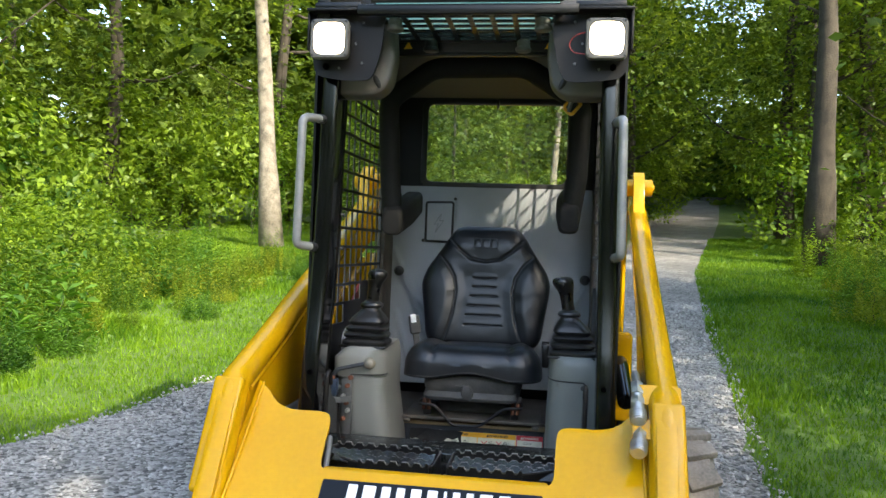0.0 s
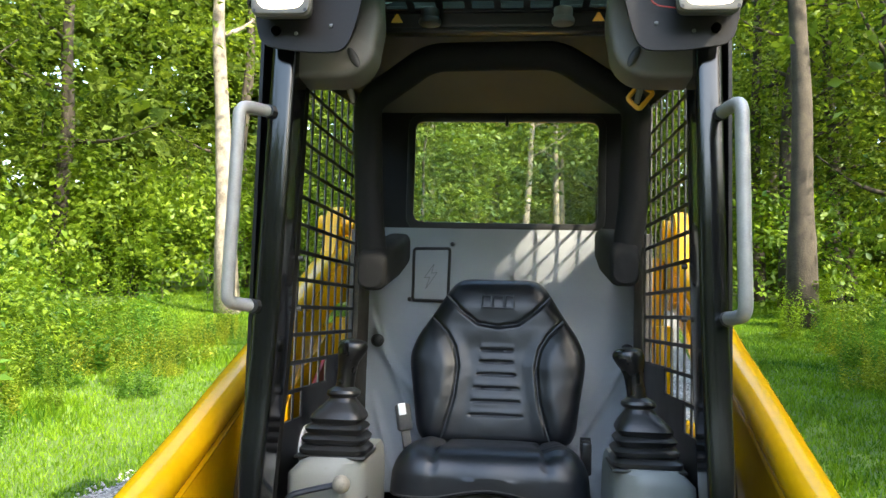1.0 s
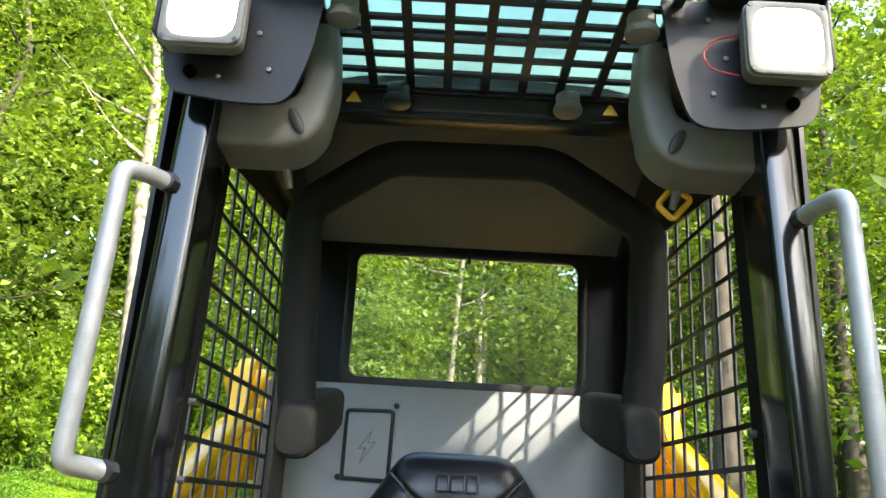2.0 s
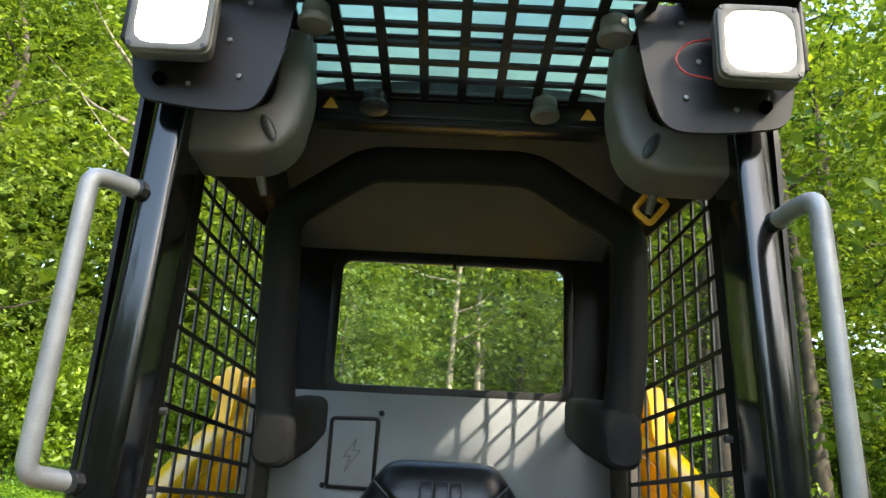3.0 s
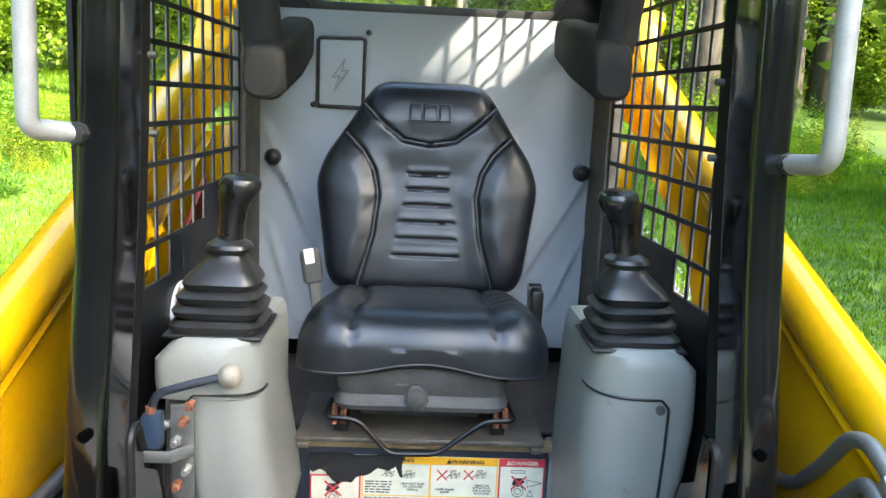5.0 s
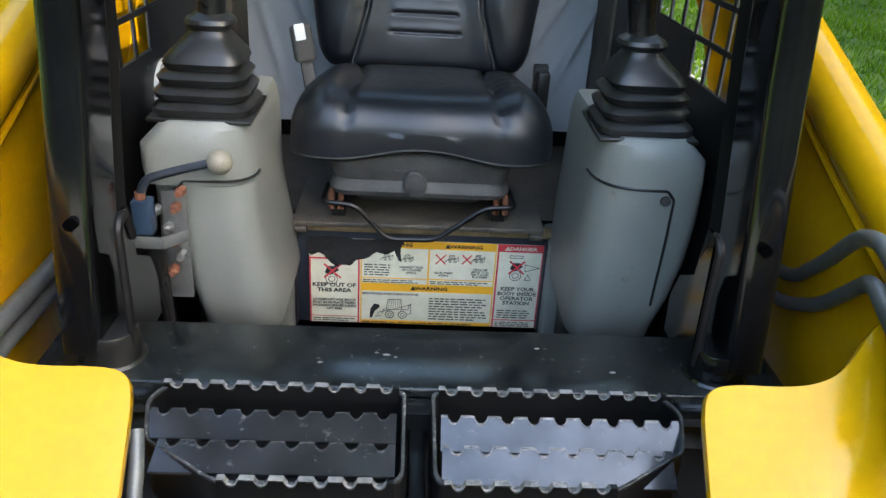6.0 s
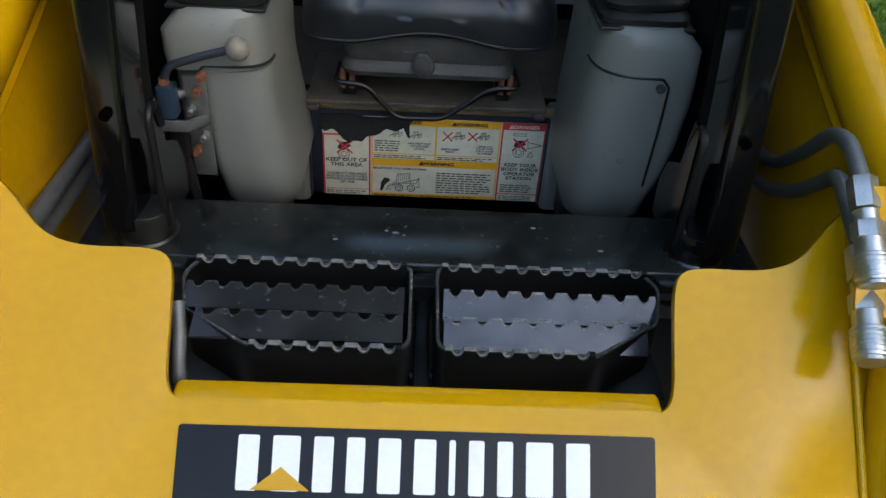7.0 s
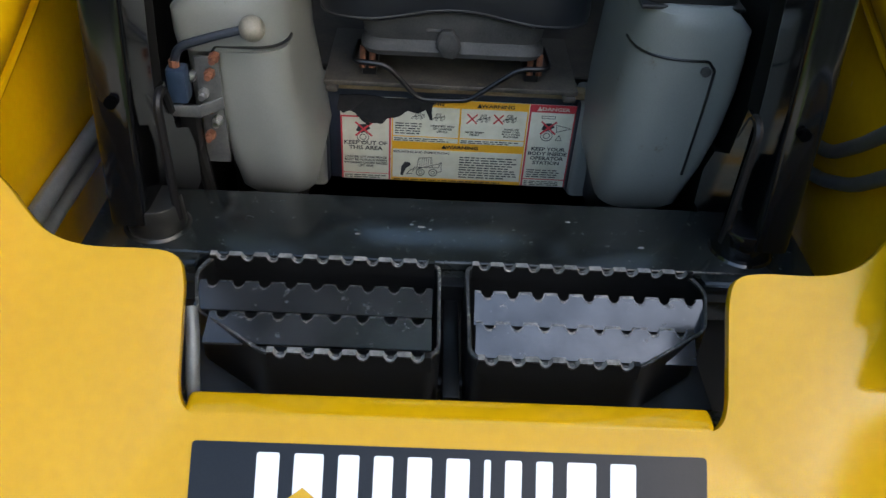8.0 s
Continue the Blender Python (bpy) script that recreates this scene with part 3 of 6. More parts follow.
sheet_loader(-0.045, 0.336, 1.0)
sheet_shape([(-0.104, 0.316), (-0.098, 0.316), (-0.092, 0.334), (-0.080, 0.346), (-0.082, 0.352), (-0.094, 0.354), (-0.102, 0.340)], 0.0036, INK)
for cx, cz, r in ((0.062, 0.476, 0.014), (0.122, 0.478, 0.013)):
    sheet_loader(cx + 0.020, cz, 0.38)
    for s in (-1, 1):
        sheet_line([(cx - s * r * 0.75 - 0.006, cz - r * 0.8), (cx + s * r * 0.75 - 0.006, cz + r * 0.8)], 0.0032, INK_RED, 0.0042 + 0.0002 * s)
for cx, cz in ((-0.020, 0.474), (-0.066, 0.476)):
    sheet_loader(cx, cz, 0.36)
for cx, cz, r in ((0.232, 0.462, 0.020), (-0.190, 0.437, 0.022)):
    sheet_disc(cx - 0.002, cz - 0.021, 0.014, 0.0125)
    sheet_disc(cx - 0.002, cz - 0.021, 0.008, 0.0065)
    sheet_shape([(cx - r * 0.8, cz - r * 0.2), (cx - r * 0.2, cz - r * 0.5), (cx + r * 0.7, cz + r * 0.1), (cx + r * 0.3, cz + r * 0.6), (cx - r * 0.5, cz + r * 0.55)], 0.0036, INK)
    for s in (-1, 1):
        sheet_line([(cx - s * r * 0.8, cz - r * 0.75), (cx + s * r * 0.8, cz + r * 0.75)], 0.0042, INK_RED, 0.0042 + 0.0002 * s)
sheet_line([(0.250, 0.470), (0.284, 0.462), (0.252, 0.452), (0.250, 0.470)])
sheet_line([(0.214, 0.486), (0.244, 0.486), (0.244, 0.492), (0.214, 0.492), (0.214, 0.486)])
sheet_line([(0.252, 0.430), (0.259, 0.444), (0.266, 0.430), (0.252, 0.430)])
for x, z, m_ in ((0.071, 0.5095, INK), (-0.004, 0.3985, INK), (0.207, 0.5095, PAPER)):
    sheet_shape([(x - 0.006, z - 0.005), (x + 0.006, z - 0.005), (x, z + 0.006)], 0.0036, m_)
rag = [(-0.243, 0.522), (-0.250, 0.487), (-0.236, 0.478), (-0.222, 0.484), (-0.208, 0.479), (-0.196, 0.462), (-0.180, 0.448), (-0.166, 0.456), (-0.150, 0.452), (-0.136, 0.468),
       (-0.112, 0.473), (-0.090, 0.490), (-0.066, 0.484), (-0.050, 0.494), (-0.040, 0.470), (-0.034, 0.466), (-0.036, 0.500), (-0.030, 0.516), (-0.060, 0.523), (-0.120, 0.519), (-0.180, 0.525)]
bm = plate(rag, 0.003, m=Matrix.Translation((0, STK_Y - 0.004, 0)) @ FRONT)
bmesh.ops.subdivide_edges(bm, edges=bm.edges[:], cuts=2, use_grid_fill=True)
for v in bm.verts:
    v.co.y -= 0.006 * abs(noise.noise(v.co * 60)) + 0.003 * noise.noise(v.co * 160)
part("torn_cloth", bm, TORN, riser, "torn black cloth stuck over the sheet")

# steps below the deck: two pressed frames with toothed slats
def toothed(a, b, top, low, pitch=0.037, depth=0.010, thick=0.005, lean=0.0, band=0.0):
    """A strip from a to b (x, y) with round bites out of its upper edge; lean tips it back. With band, only a narrow strip along that edge."""
    a, b = Vector(a), Vector(b)
    d = b - a
    length = d.length
    d.normalize()
    n = max(2, round(length / pitch))
    step = length / n
    up = []
    for i in range(n):
        x = i * step
        up += [(x + 0.0005, 0.0), (x + step * 0.25, 0.0)]
        up += [(x + step * (0.25 + 0.5 * t), -depth * math.sin(math.pi * t) ** 0.6) for t in (0.08, 0.22, 0.4, 0.6, 0.78, 0.92)]
        up += [(x + step * 0.75, 0.0)]
    out = [(x, z - band) for x, z in up[::-1]] + up if band else [(0.0, low - top)] + up + [(length, 0.0), (length, low - top)]
    m = Matrix(((d.x, -d.y, 0, a.x), (d.y, d.x, 0, a.y), (0, 0, 1, top), (0, 0, 0, 1))) @ Matrix.Rotation(lean, 4, "X") @ FRONT
    return plate(out[::-1], thick, m=m @ Matrix.Translation((0, 0.0004 if band else 0, 0)))


def build_step(mirror):
    s = 1 if mirror else -1
    q = [(s * 0.010, -0.168), (s * 0.010, -0.345), (s * 0.026, -0.362), (s * 0.238, -0.362), (s * 0.345, -0.285), (s * 0.365, -0.205), (s * 0.350, -0.168)]
    wall = filleted([(x, y, 0) for x, y in q], 0.014, 4, closed=True)
    outer = [(v.x, v.y) for v in wall]
    inner = [(v.x + (s * 0.186 - v.x) * 0.028, v.y + (-0.265 - v.y) * 0.05) for v in wall]
    step = part("step", plate(outer, 0.105, [inner], m=Matrix.Translation((s * 0.008, 0, 0.610))), SHEET, loader, "black steel step with toothed slats")
    part("step_rim", plate(outer, 0.004, [inner], m=Matrix.Translation((s * 0.008, 0, 0.6145)), bevel=0.001), RIM, step, "scraped bare rim")
    for a, b, top in (((s * 0.022, -0.3665), (s * 0.235, -0.3665), 0.622), ((s * 0.02, -0.1765), (s * 0.35, -0.1765), 0.622)):
        if s < 0:
            a, b = b, a
        part("toothed_edge", moved(toothed(a, b, top, 0.596, thick=0.008), Matrix.Translation((s * 0.008, 0, 0))), SHEET, step, "toothed edge of the step")
        part("tooth_edge", moved(toothed(a, b, top, top, thick=0.0096, band=0.0030), Matrix.Translation((s * 0.008, 0, 0))), WORN, step, "scraped bare edge of the teeth")
    for y, z, x1 in ((-0.226, 0.617, 0.352), (-0.289, 0.617, 0.325)):
        a, b = (s * 0.022, y), (s * x1, y)
        if s < 0:
            a, b = b, a
        part("slat", moved(toothed(a, b, z, z - 0.050, depth=0.011, lean=-1.0 if s > 0 else -1.36), Matrix.Translation((s * 0.008, 0, 0))), TREAD, step, "shiny toothed slat")
        part("slat_edge", moved(toothed(a, b, z, z, depth=0.011, thick=0.0066, lean=-1.0 if s > 0 else -1.36, band=0.0036), Matrix.Translation((s * 0.008, 0, 0))), WORN, step, "scraped bare edge of a slat")
    part("step_web", box(min(s * 0.014, s * 0.36) + s * 0.008, max(s * 0.014, s * 0.36) + s * 0.008, -0.35, -0.17, 0.515, 0.522, 0.002), SHEET, step)
    return step


for right in (False, True):
    build_step(right)
part("step_bracket", merge(box(-0.38, 0.38, -0.165, -0.14, 0.42, 0.57, 0.004), box(-0.012, 0.012, -0.36, -0.15, 0.44, 0.54, 0.003), rod((-0.05, -0.30, 0.50), (0.06, -0.30, 0.50), 0.012)), SHEET, loader)

# front cross plate between the arms, leaning back, with a notch for the steps
K = 1.08
LEAN_BACK = Matrix(((1, 0, 0, 0), (0, K / 1.472, -1 / 1.472, -0.485), (0, 1 / 1.472, K / 1.472, 0.592), (0, 0, 0, 1)))


def front_outline():
    half = [(0.600, -0.34), (0.600, 0.33), (0.560, 0.297), (0.540, 0.272), (0.515, 0.246), (0.485, 0.232), (0.447, 0.226), (0.372, 0.228), (0.344, 0.219), (0.337, 0.190), (0.336, 0.160), (0.335, 0.1075), (0.334, 0.055), (0.322, 0.032), (0.296, 0.030)]
    for _ in range(2):
        soft = half[:2]
        for (x0, s0), (x1, s1) in zip(half[1:], half[2:]):
            soft += [(0.75 * x0 + 0.25 * x1, 0.75 * s0 + 0.25 * s1), (0.25 * x0 + 0.75 * x1, 0.25 * s0 + 0.75 * s1)]
        half = soft + [half[-1]]
    return half + [(-x, s) for x, s in half[::-1]]


cross = part("cross_plate", plate(front_outline(), 0.014, m=LEAN_BACK, bevel=0.003), YELLOW, loader, "yellow front cross plate with a notch")
part("notch_lip", merge(box(-0.326, 0.320, -0.466, -0.424, 0.586, 0.6145, 0.009, 3), box(-0.58, 0.58, -0.58, -0.44, 0.38, 0.52, 0.02, 3)), YELLOW, cross, "thick yellow lip of the notch")
for s in (-1, 1):
    part("weld", moved(tube([(s * 0.583, 0.32, 0.002), (s * 0.580, 0.1, 0.004), (s * 0.581, -0.32, 0.002)], 0.005, 0.01, 8), LEAN_BACK), YELLOW, cross)
part("notch_pipe", tube([(-0.336, -0.345, 0.676), (-0.329, -0.375, 0.650), (-0.327, -0.41, 0.61), (-0.327, -0.43, 0.50)], 0.009, 0.03), PIPE, cross, "bare grey pipe in the notch")
badge = part("badge", plate(rounded_rect(-0.311, 0.306, -0.099, 0.0, 0.006, 4), 0.001, m=LEAN_BACK @ Matrix.Translation((0, 0, 0.0015))), PLATE_BLACK, cross, "black badge with white bars and a yellow triangle")
x = -0.238
for w in (0.036, 0.044, 0.034, 0.032, 0.038, 0.037, 0.017, 0.029, 0.029, 0.044, 0.040):
    top, low = -0.011, -0.080
    part("badge_bar", plate(rounded_rect(x + 0.0045, x + w - 0.0045, low, top, 0.003, 2), 0.0008, m=LEAN_BACK @ Matrix.Translation((0, 0, 0.0027))), WHITE, badge, "white bar")
    x += w + 0.0082
part("badge_triangle", plate([(-0.215, -0.079), (-0.140, -0.079), (-0.1775, -0.050)], 0.0008, m=LEAN_BACK @ Matrix.Translation((0, 0, 0.0040))), YELLOW, badge, "yellow triangle")

# lift arms
def arm_side():
    top = [(-0.40, 0.83), (-0.30, 0.850), (0.0, 0.935), (0.30, 1.036), (0.71, 1.175), (1.38, 1.42), (1.50, 1.50), (1.535, 1.62), (1.60, 1.685), (1.73, 1.69), (1.80, 1.60), (2.05, 1.62), (2.25, 1.55)]
    low = [(2.30, 1.25), (1.90, 1.28), (1.60, 1.27), (1.40, 1.20), (1.127, 1.085), (0.95, 1.035), (0.81, 0.96), (0.62, 0.78), (0.42, 0.60), (0.10, 0.44), (-0.25, 0.28), (-0.55, 0.20), (-0.78, 0.20), (-0.74, 0.30), (-0.56, 0.585)]
    return [(v.x, v.y) for v in filleted([(y, z, 0) for y, z in top + low], 0.06, 4, closed=True)]


def arm_plate():
    splay = Matrix(((1, 0.045, 0, 0.0135), (0, 1, 0, 0), (0, 0, 1, 0), (0, 0, 0, 1)))
    return plate(arm_side(), 0.056, m=splay @ Matrix.Translation((0.668, 0, 0)) @ SIDE, bevel=0.008)


ARM_LABEL = "yellow steel lift arm with a rounded upper tube"
arms = both("lift_arm", arm_plate, YELLOW, label=ARM_LABEL)
TOP_LINE = [(-0.30, 0.845), (0.0, 0.932), (0.30, 1.036), (0.71, 1.165), (1.42, 1.425), (1.75, 1.50), (2.2, 1.5)]
for s, arm in zip((1, -1), arms):
    part("arm_tube", tube([(s * (0.6535 + 0.045 * y), y, z) for y, z in [(-0.535, 0.515), (-0.352, 0.826)] + TOP_LINE[1:]], 0.046, [0, 0.03, 0.2, 0.2, 0.2, 0.2, 0.2, 0], 24, 8), YELLOW, arm)
    part("arm_ledge", tube([(s * (0.6215 + 0.045 * y), y, z - 0.045) for y, z in TOP_LINE[:5]], 0.0075, 0.2, 8), YELLOW, arm)
    part("front_flange", moved(box(-0.046, 0.046, -0.004, 0.05, -0.34, 0.004, 0.012, 3), Matrix.Translation((s * 0.6415, -0.387, 0.846)) @ Matrix.Rotation(-0.50, 4, "X")), YELLOW, arm)
    part("arm_pin", merge(rod((s * 0.66, 1.645, 1.605), (s * 0.80, 1.645, 1.605), 0.045, 20, bevel=0.006), rod((s * 0.65, 1.645, 1.605), (s * 0.81, 1.645, 1.605), 0.018, 12)), YELLOW, arm)
    part("rear_upright", box(s * 0.63 - 0.06, s * 0.63 + 0.06, 1.75, 2.25, 0.35, 1.50, 0.02), YELLOW, loader, "yellow rear upright")
    part("frame_upright", box(s * 0.600 - 0.03, s * 0.600 + 0.03, 1.22, 1.40, 0.35, 1.215, 0.012), YELLOW, loader, "yellow frame upright beside the cab")
    part("side_strut", box(s * 0.61 - 0.06, s * 0.61 + 0.06, 1.0, 1.10, 0.5, 0.90, 0.02), YELLOW, loader)
    part("lift_cylinder", rod((s * 0.615, 0.62, 0.66), (s * 0.615, 1.95, 1.02), 0.035, 16, bevel=0.004), BLACK, loader, "black hydraulic cylinder")
    if s < 0:
        brace = [(1.36, 1.19), (1.36, 1.00), (1.10, 0.84), (0.70, 0.70), (0.36, 0.56), (0.40, 0.66), (0.62, 0.79), (0.81, 0.97), (0.95, 1.045), (1.127, 1.095)]
        part("arm_brace", plate(brace, 0.030, m=Matrix.Translation((-0.655, 0, 0)) @ SIDE, bevel=0.004), YELLOW, arm, "yellow lift arm brace")
        part("red_lock", plate([(0.84, 0.975), (1.03, 0.975), (1.03, 1.085)], 0.012, m=Matrix.Translation((-0.596, 0, 0)) @ SIDE, bevel=0.002), RED, arm, "red lift arm lock")
        for k, dz in enumerate((0.0, 0.034)):
            part("side_hose", tube([(-0.625, 0.75, 0.66 + dz), (-0.612, 0.20, 0.622 + dz), (-0.606, 0.0, 0.628 + dz), (-0.600, -0.16, 0.640 + dz), (-0.590, -0.32, 0.630 + dz)], 0.0145, 0.10, 12), PIPE, loader, "grey hydraulic pipe along the arm")

# quick couplers at the right arm
def coupler(tip, base, parent):
    tip, base = Vector(tip), Vector(base)
    d = (tip - base)
    q = lambda t: base + d * t
    ob = part("coupler", merge(rod(q(0.0), q(0.30), 0.019, 6, bevel=0.002), rod(q(0.32), q(0.42), 0.016, 16), rod(q(0.42), q(0.58), 0.021, 6, bevel=0.002), rod(q(0.58), q(0.72), 0.0185, 18), rod(q(0.72), q(0.97), 0.0225, 28, bevel=0.002), rod(q(0.97), q(1.0), 0.019, 20)), STEEL, parent, "zinc quick coupler")
    for k in range(5):
        t = 0.74 + 0.045 * k
        part("grip_ring", rod(q(t), q(t + 0.02), 0.0237, 28), STEEL, ob)
    return ob


for tip, base, pipe in (((0.556, -0.468, 0.722), (0.575, -0.325, 0.795), [(0.575, -0.325, 0.795), (0.585, -0.20, 0.835), (0.59, -0.165, 0.803), (0.61, -0.06, 0.715), (0.622, 0.06, 0.65), (0.62, 0.3, 0.6)]),
                        ((0.560, -0.405, 0.795), (0.563, -0.285, 0.880), [(0.563, -0.285, 0.880), (0.561, -0.235, 0.905), (0.572, -0.17, 0.885), (0.60, -0.06, 0.79), (0.625, 0.06, 0.70), (0.625, 0.3, 0.64)])):
    part("coupler_pipe", tube(pipe, 0.0115, 0.045, 12), PIPE, loader, "bent grey pipe")
    coupler(tip, base, loader)
part("coupler_bracket", merge(moved(plate(rounded_rect(-0.045, 0.075, -0.028, 0.028, 0.015, 4), 0.006, [[(0.045 + 0.005 * math.cos(a), 0.005 * math.sin(a)) for a in np.linspace(0, 6, 9)]]), Matrix.Translation((0.590, -0.40, 0.775)) @ Matrix.Rotation(1.0, 4, "X")),
                              moved(plate(rounded_rect(-0.045, 0.085, -0.03, 0.03, 0.015, 4), 0.006), Matrix.Translation((0.600, -0.325, 0.858)) @ Matrix.Rotation(1.0, 4, "X"))), YELLOW, loader, "yellow bracket that holds the couplers")

# tyres
def build_tyre(s, y):
    c = Vector((s * 0.742, y, 0.335))
    prof = [(0.108, 0.19), (0.108, 0.26), (0.100, 0.30), (0.080, 0.318), (0.0, 0.322), (-0.080, 0.318), (-0.100, 0.30), (-0.108, 0.26), (-0.108, 0.19)]
    rings = []
    for k in range(40):
        a = k * math.tau / 40
        rings.append([c + Vector((w, r * math.cos(a), r * math.sin(a))) for w, r in prof])
    bm = bmesh.new()
    vs = [[bm.verts.new(p) for p in ring] for ring in rings]
    for i in range(40):
        for j in range(len(prof) - 1):
            bm.faces.new((vs[i][j], vs[i][j + 1], vs[(i + 1) % 40][j + 1], vs[(i + 1) % 40][j]))
    tyre = part("wheel", bm, TYRE, loader, "muddy rubber tyre with block tread")
    rim = rod(c + Vector((-0.09, 0, 0)), c + Vector((0.09, 0, 0)), 0.195, 32, bevel=0.01)
    part("rim", rim, YELLOW, tyre, "yellow rim")
    for k in range(18):
        for side in (-1, 1):
            a = (k + 0.25 * side) * math.tau / 18
            lug = box(-0.052, 0.052, -0.026, 0.026, 0.0, 0.026, 0.006)
            moved(lug, Matrix.Translation(c) @ Matrix.Rotation(a, 4, "X") @ Matrix.Translation((side * 0.052, 0, 0.312)) @ Matrix.Rotation(side * 0.35, 4, "Z"))
            part("tread_block", lug, TYRE, tyre)


for s in (-1, 1):
    for y in (0.12, 1.30):
        build_tyre(s, y)
part("axle", merge(rod((-0.70, 0.12, 0.335), (0.70, 0.12, 0.335), 0.05), rod((-0.70, 1.30, 0.335), (0.70, 1.30, 0.335), 0.05)), SHEET, loader)
part("engine_hood", merge(box(-0.52, 0.52, 1.25, 2.35, 0.45, 1.42, 0.05, 3), box(-0.4, 0.4, 2.33, 2.38, 0.6, 1.2, 0.01)), YELLOW, loader, "yellow engine hood behind the cab")


# cab frame: front posts, side sheets with their screens, back frame, roof
POST_FRONT = ([0.60, 0.75, 0.85, 0.95, 1.05, 1.15, 1.25, 1.45, 1.90], [-0.128, -0.111, -0.097, -0.077, -0.057, -0.044, -0.033, -0.022, -0.004])


def post_y(z):
    return float(np.interp(z, *POST_FRONT))


def post():
    """A rolled tube, bent at knee height."""
    rings = []
    for z in (0.628, 0.75, 0.85, 0.95, 1.05, 1.15, 1.25, 1.45, 1.90):
        f = post_y(z)
        o = 0.518 - 0.012 * (z - 0.6)
        rings.append(ring_rect(o - 0.058, o, f, f + 0.115, z, 0.016, 5))
    return skin(rings)


posts = both("front_post", post, BLACK, label="glossy black painted cab post")
for s, ob in zip((1, -1), posts):
    part("post_flange", skin([ring_rect(min(s * (o - 0.040), s * (o - 0.004)), max(s * (o - 0.040), s * (o - 0.004)), f + 0.10, f + 0.20, z, 0.005, 3) for z, o, f in ((z, 0.518 - 0.012 * (z - 0.6), post_y(z)) for z in (0.628, 0.75, 0.85, 0.95, 1.05, 1.15, 1.25, 1.45, 1.90))]), MATT, ob, "matt black flange")
    part("post_foot", merge(rod((s * 0.462, -0.080, 0.598), (s * 0.462, -0.078, 0.648), 0.045, 24, 0.042, bevel=0.004), rod((s * 0.462, -0.080, 0.597), (s * 0.462, -0.080, 0.604), 0.054, 24, 0.048)), BLACK if s > 0 else SCUFFED, ob, "" if s > 0 else "scuffed dusty round foot")
    part("post_hole", rod((s * 0.480, -0.1140, 0.828), (s * 0.480, -0.105, 0.828), 0.0085, 14), PITCH, ob, "dark bolt hole")
    part("post_rib", tube([(s * 0.425, -0.09, 0.62), (s * 0.425, -0.09, 0.82), (s * 0.425, -0.06, 0.83), (s * 0.425, -0.04, 0.78)], 0.007, 0.02, 8), CORNER, ob)
    part("post_gusset", merge(plate([(-0.085, 0.60), (0.045, 0.60), (0.050, 0.665), (0.025, 0.715), (-0.030, 0.745), (-0.045, 0.83), (-0.075, 0.83)], 0.006, m=Matrix.Translation((s * 0.425, 0, 0)) @ SIDE)), BLACK, ob)
    for z in (1.24, 1.36):
        part("post_screw", rod((s * 0.452, 0.11, z), (s * 0.440, 0.11, z), 0.006, 8), DUSTY, ob)

COLS, ROWS_ = 11, 13
PITCH_Y, PITCH_Z = 0.075, 0.0745
Y0, Z0 = 0.195, 0.947


def side_x(y):
    return 0.530 - 0.042 * y


def low_row(i):
    """First row of openings in column i: the lower edge climbs towards the back."""
    return (0, 0, 0, 1, 1, 1, 2, 2, 2, 2, 2)[i]


def build_side(s):
    turn = Matrix.Translation((s * 0.530, 0, 0)) @ Matrix.Rotation(s * 0.042, 4, "Z") @ SIDE
    yend = Y0 + COLS * PITCH_Y
    ztop = Z0 + ROWS_ * PITCH_Z
    steps = []
    for i in range(COLS):
        z = Z0 + low_row(i) * PITCH_Z
        steps += [(Y0 + i * PITCH_Y, z), (Y0 + (i + 1) * PITCH_Y, z)]
    clean = [p for k, p in enumerate(steps) if k == 0 or (abs(p[0] - steps[k - 1][0]) + abs(p[1] - steps[k - 1][1]) > 1e-6)]
    outline = [(0.02, 0.58), (1.15, 0.58), (1.15, 2.06), (0.02, 2.02)]
    hole = clean + [(yend, ztop + 0.03), (Y0, ztop - 0.05)]
    sheet = part("side_sheet", plate(outline, 0.008, [hole], m=turn), SHEET, loader, "scuffed black side sheet of the cab")
    for i in range(1, COLS):
        y = Y0 + i * PITCH_Y
        z = Z0 + min(low_row(i), low_row(i - 1)) * PITCH_Z
        part("screen_bar", moved(box(y - 0.0055, y + 0.0055, z - 0.004, ztop + 0.025, -0.0062, -0.0012, 0.001, 1), turn), SHEET, sheet)
        part("bare_edge", moved(box(y - 0.0062, y - 0.0050, z + 0.002, ztop + 0.02, -0.0054, -0.0022, 0, 1), turn), EDGE, sheet)
    for k in range(1, ROWS_):
        z = Z0 + k * PITCH_Z
        open_cols = [i for i in range(COLS) if low_row(i) <= k]
        y1 = Y0 + (max(open_cols) + 1) * PITCH_Y
        part("screen_bar", moved(box(Y0 - 0.004, y1 + 0.004, z - 0.0055, z + 0.0055, -0.0060, -0.0010, 0.001, 1), turn), SHEET, sheet)
    rnd = random.Random(3 + s)
    for i in range(14):
        y, z = rnd.uniform(0.12, 0.8), rnd.uniform(0.68, 0.95)
        part("scuff", ball((s * side_x(y) - s * 0.002, y, z), rnd.uniform(0.003, 0.012), 0.12, 1.0, rnd.uniform(0.2, 0.8), 8, 6), DUSTY, sheet)
    return sheet


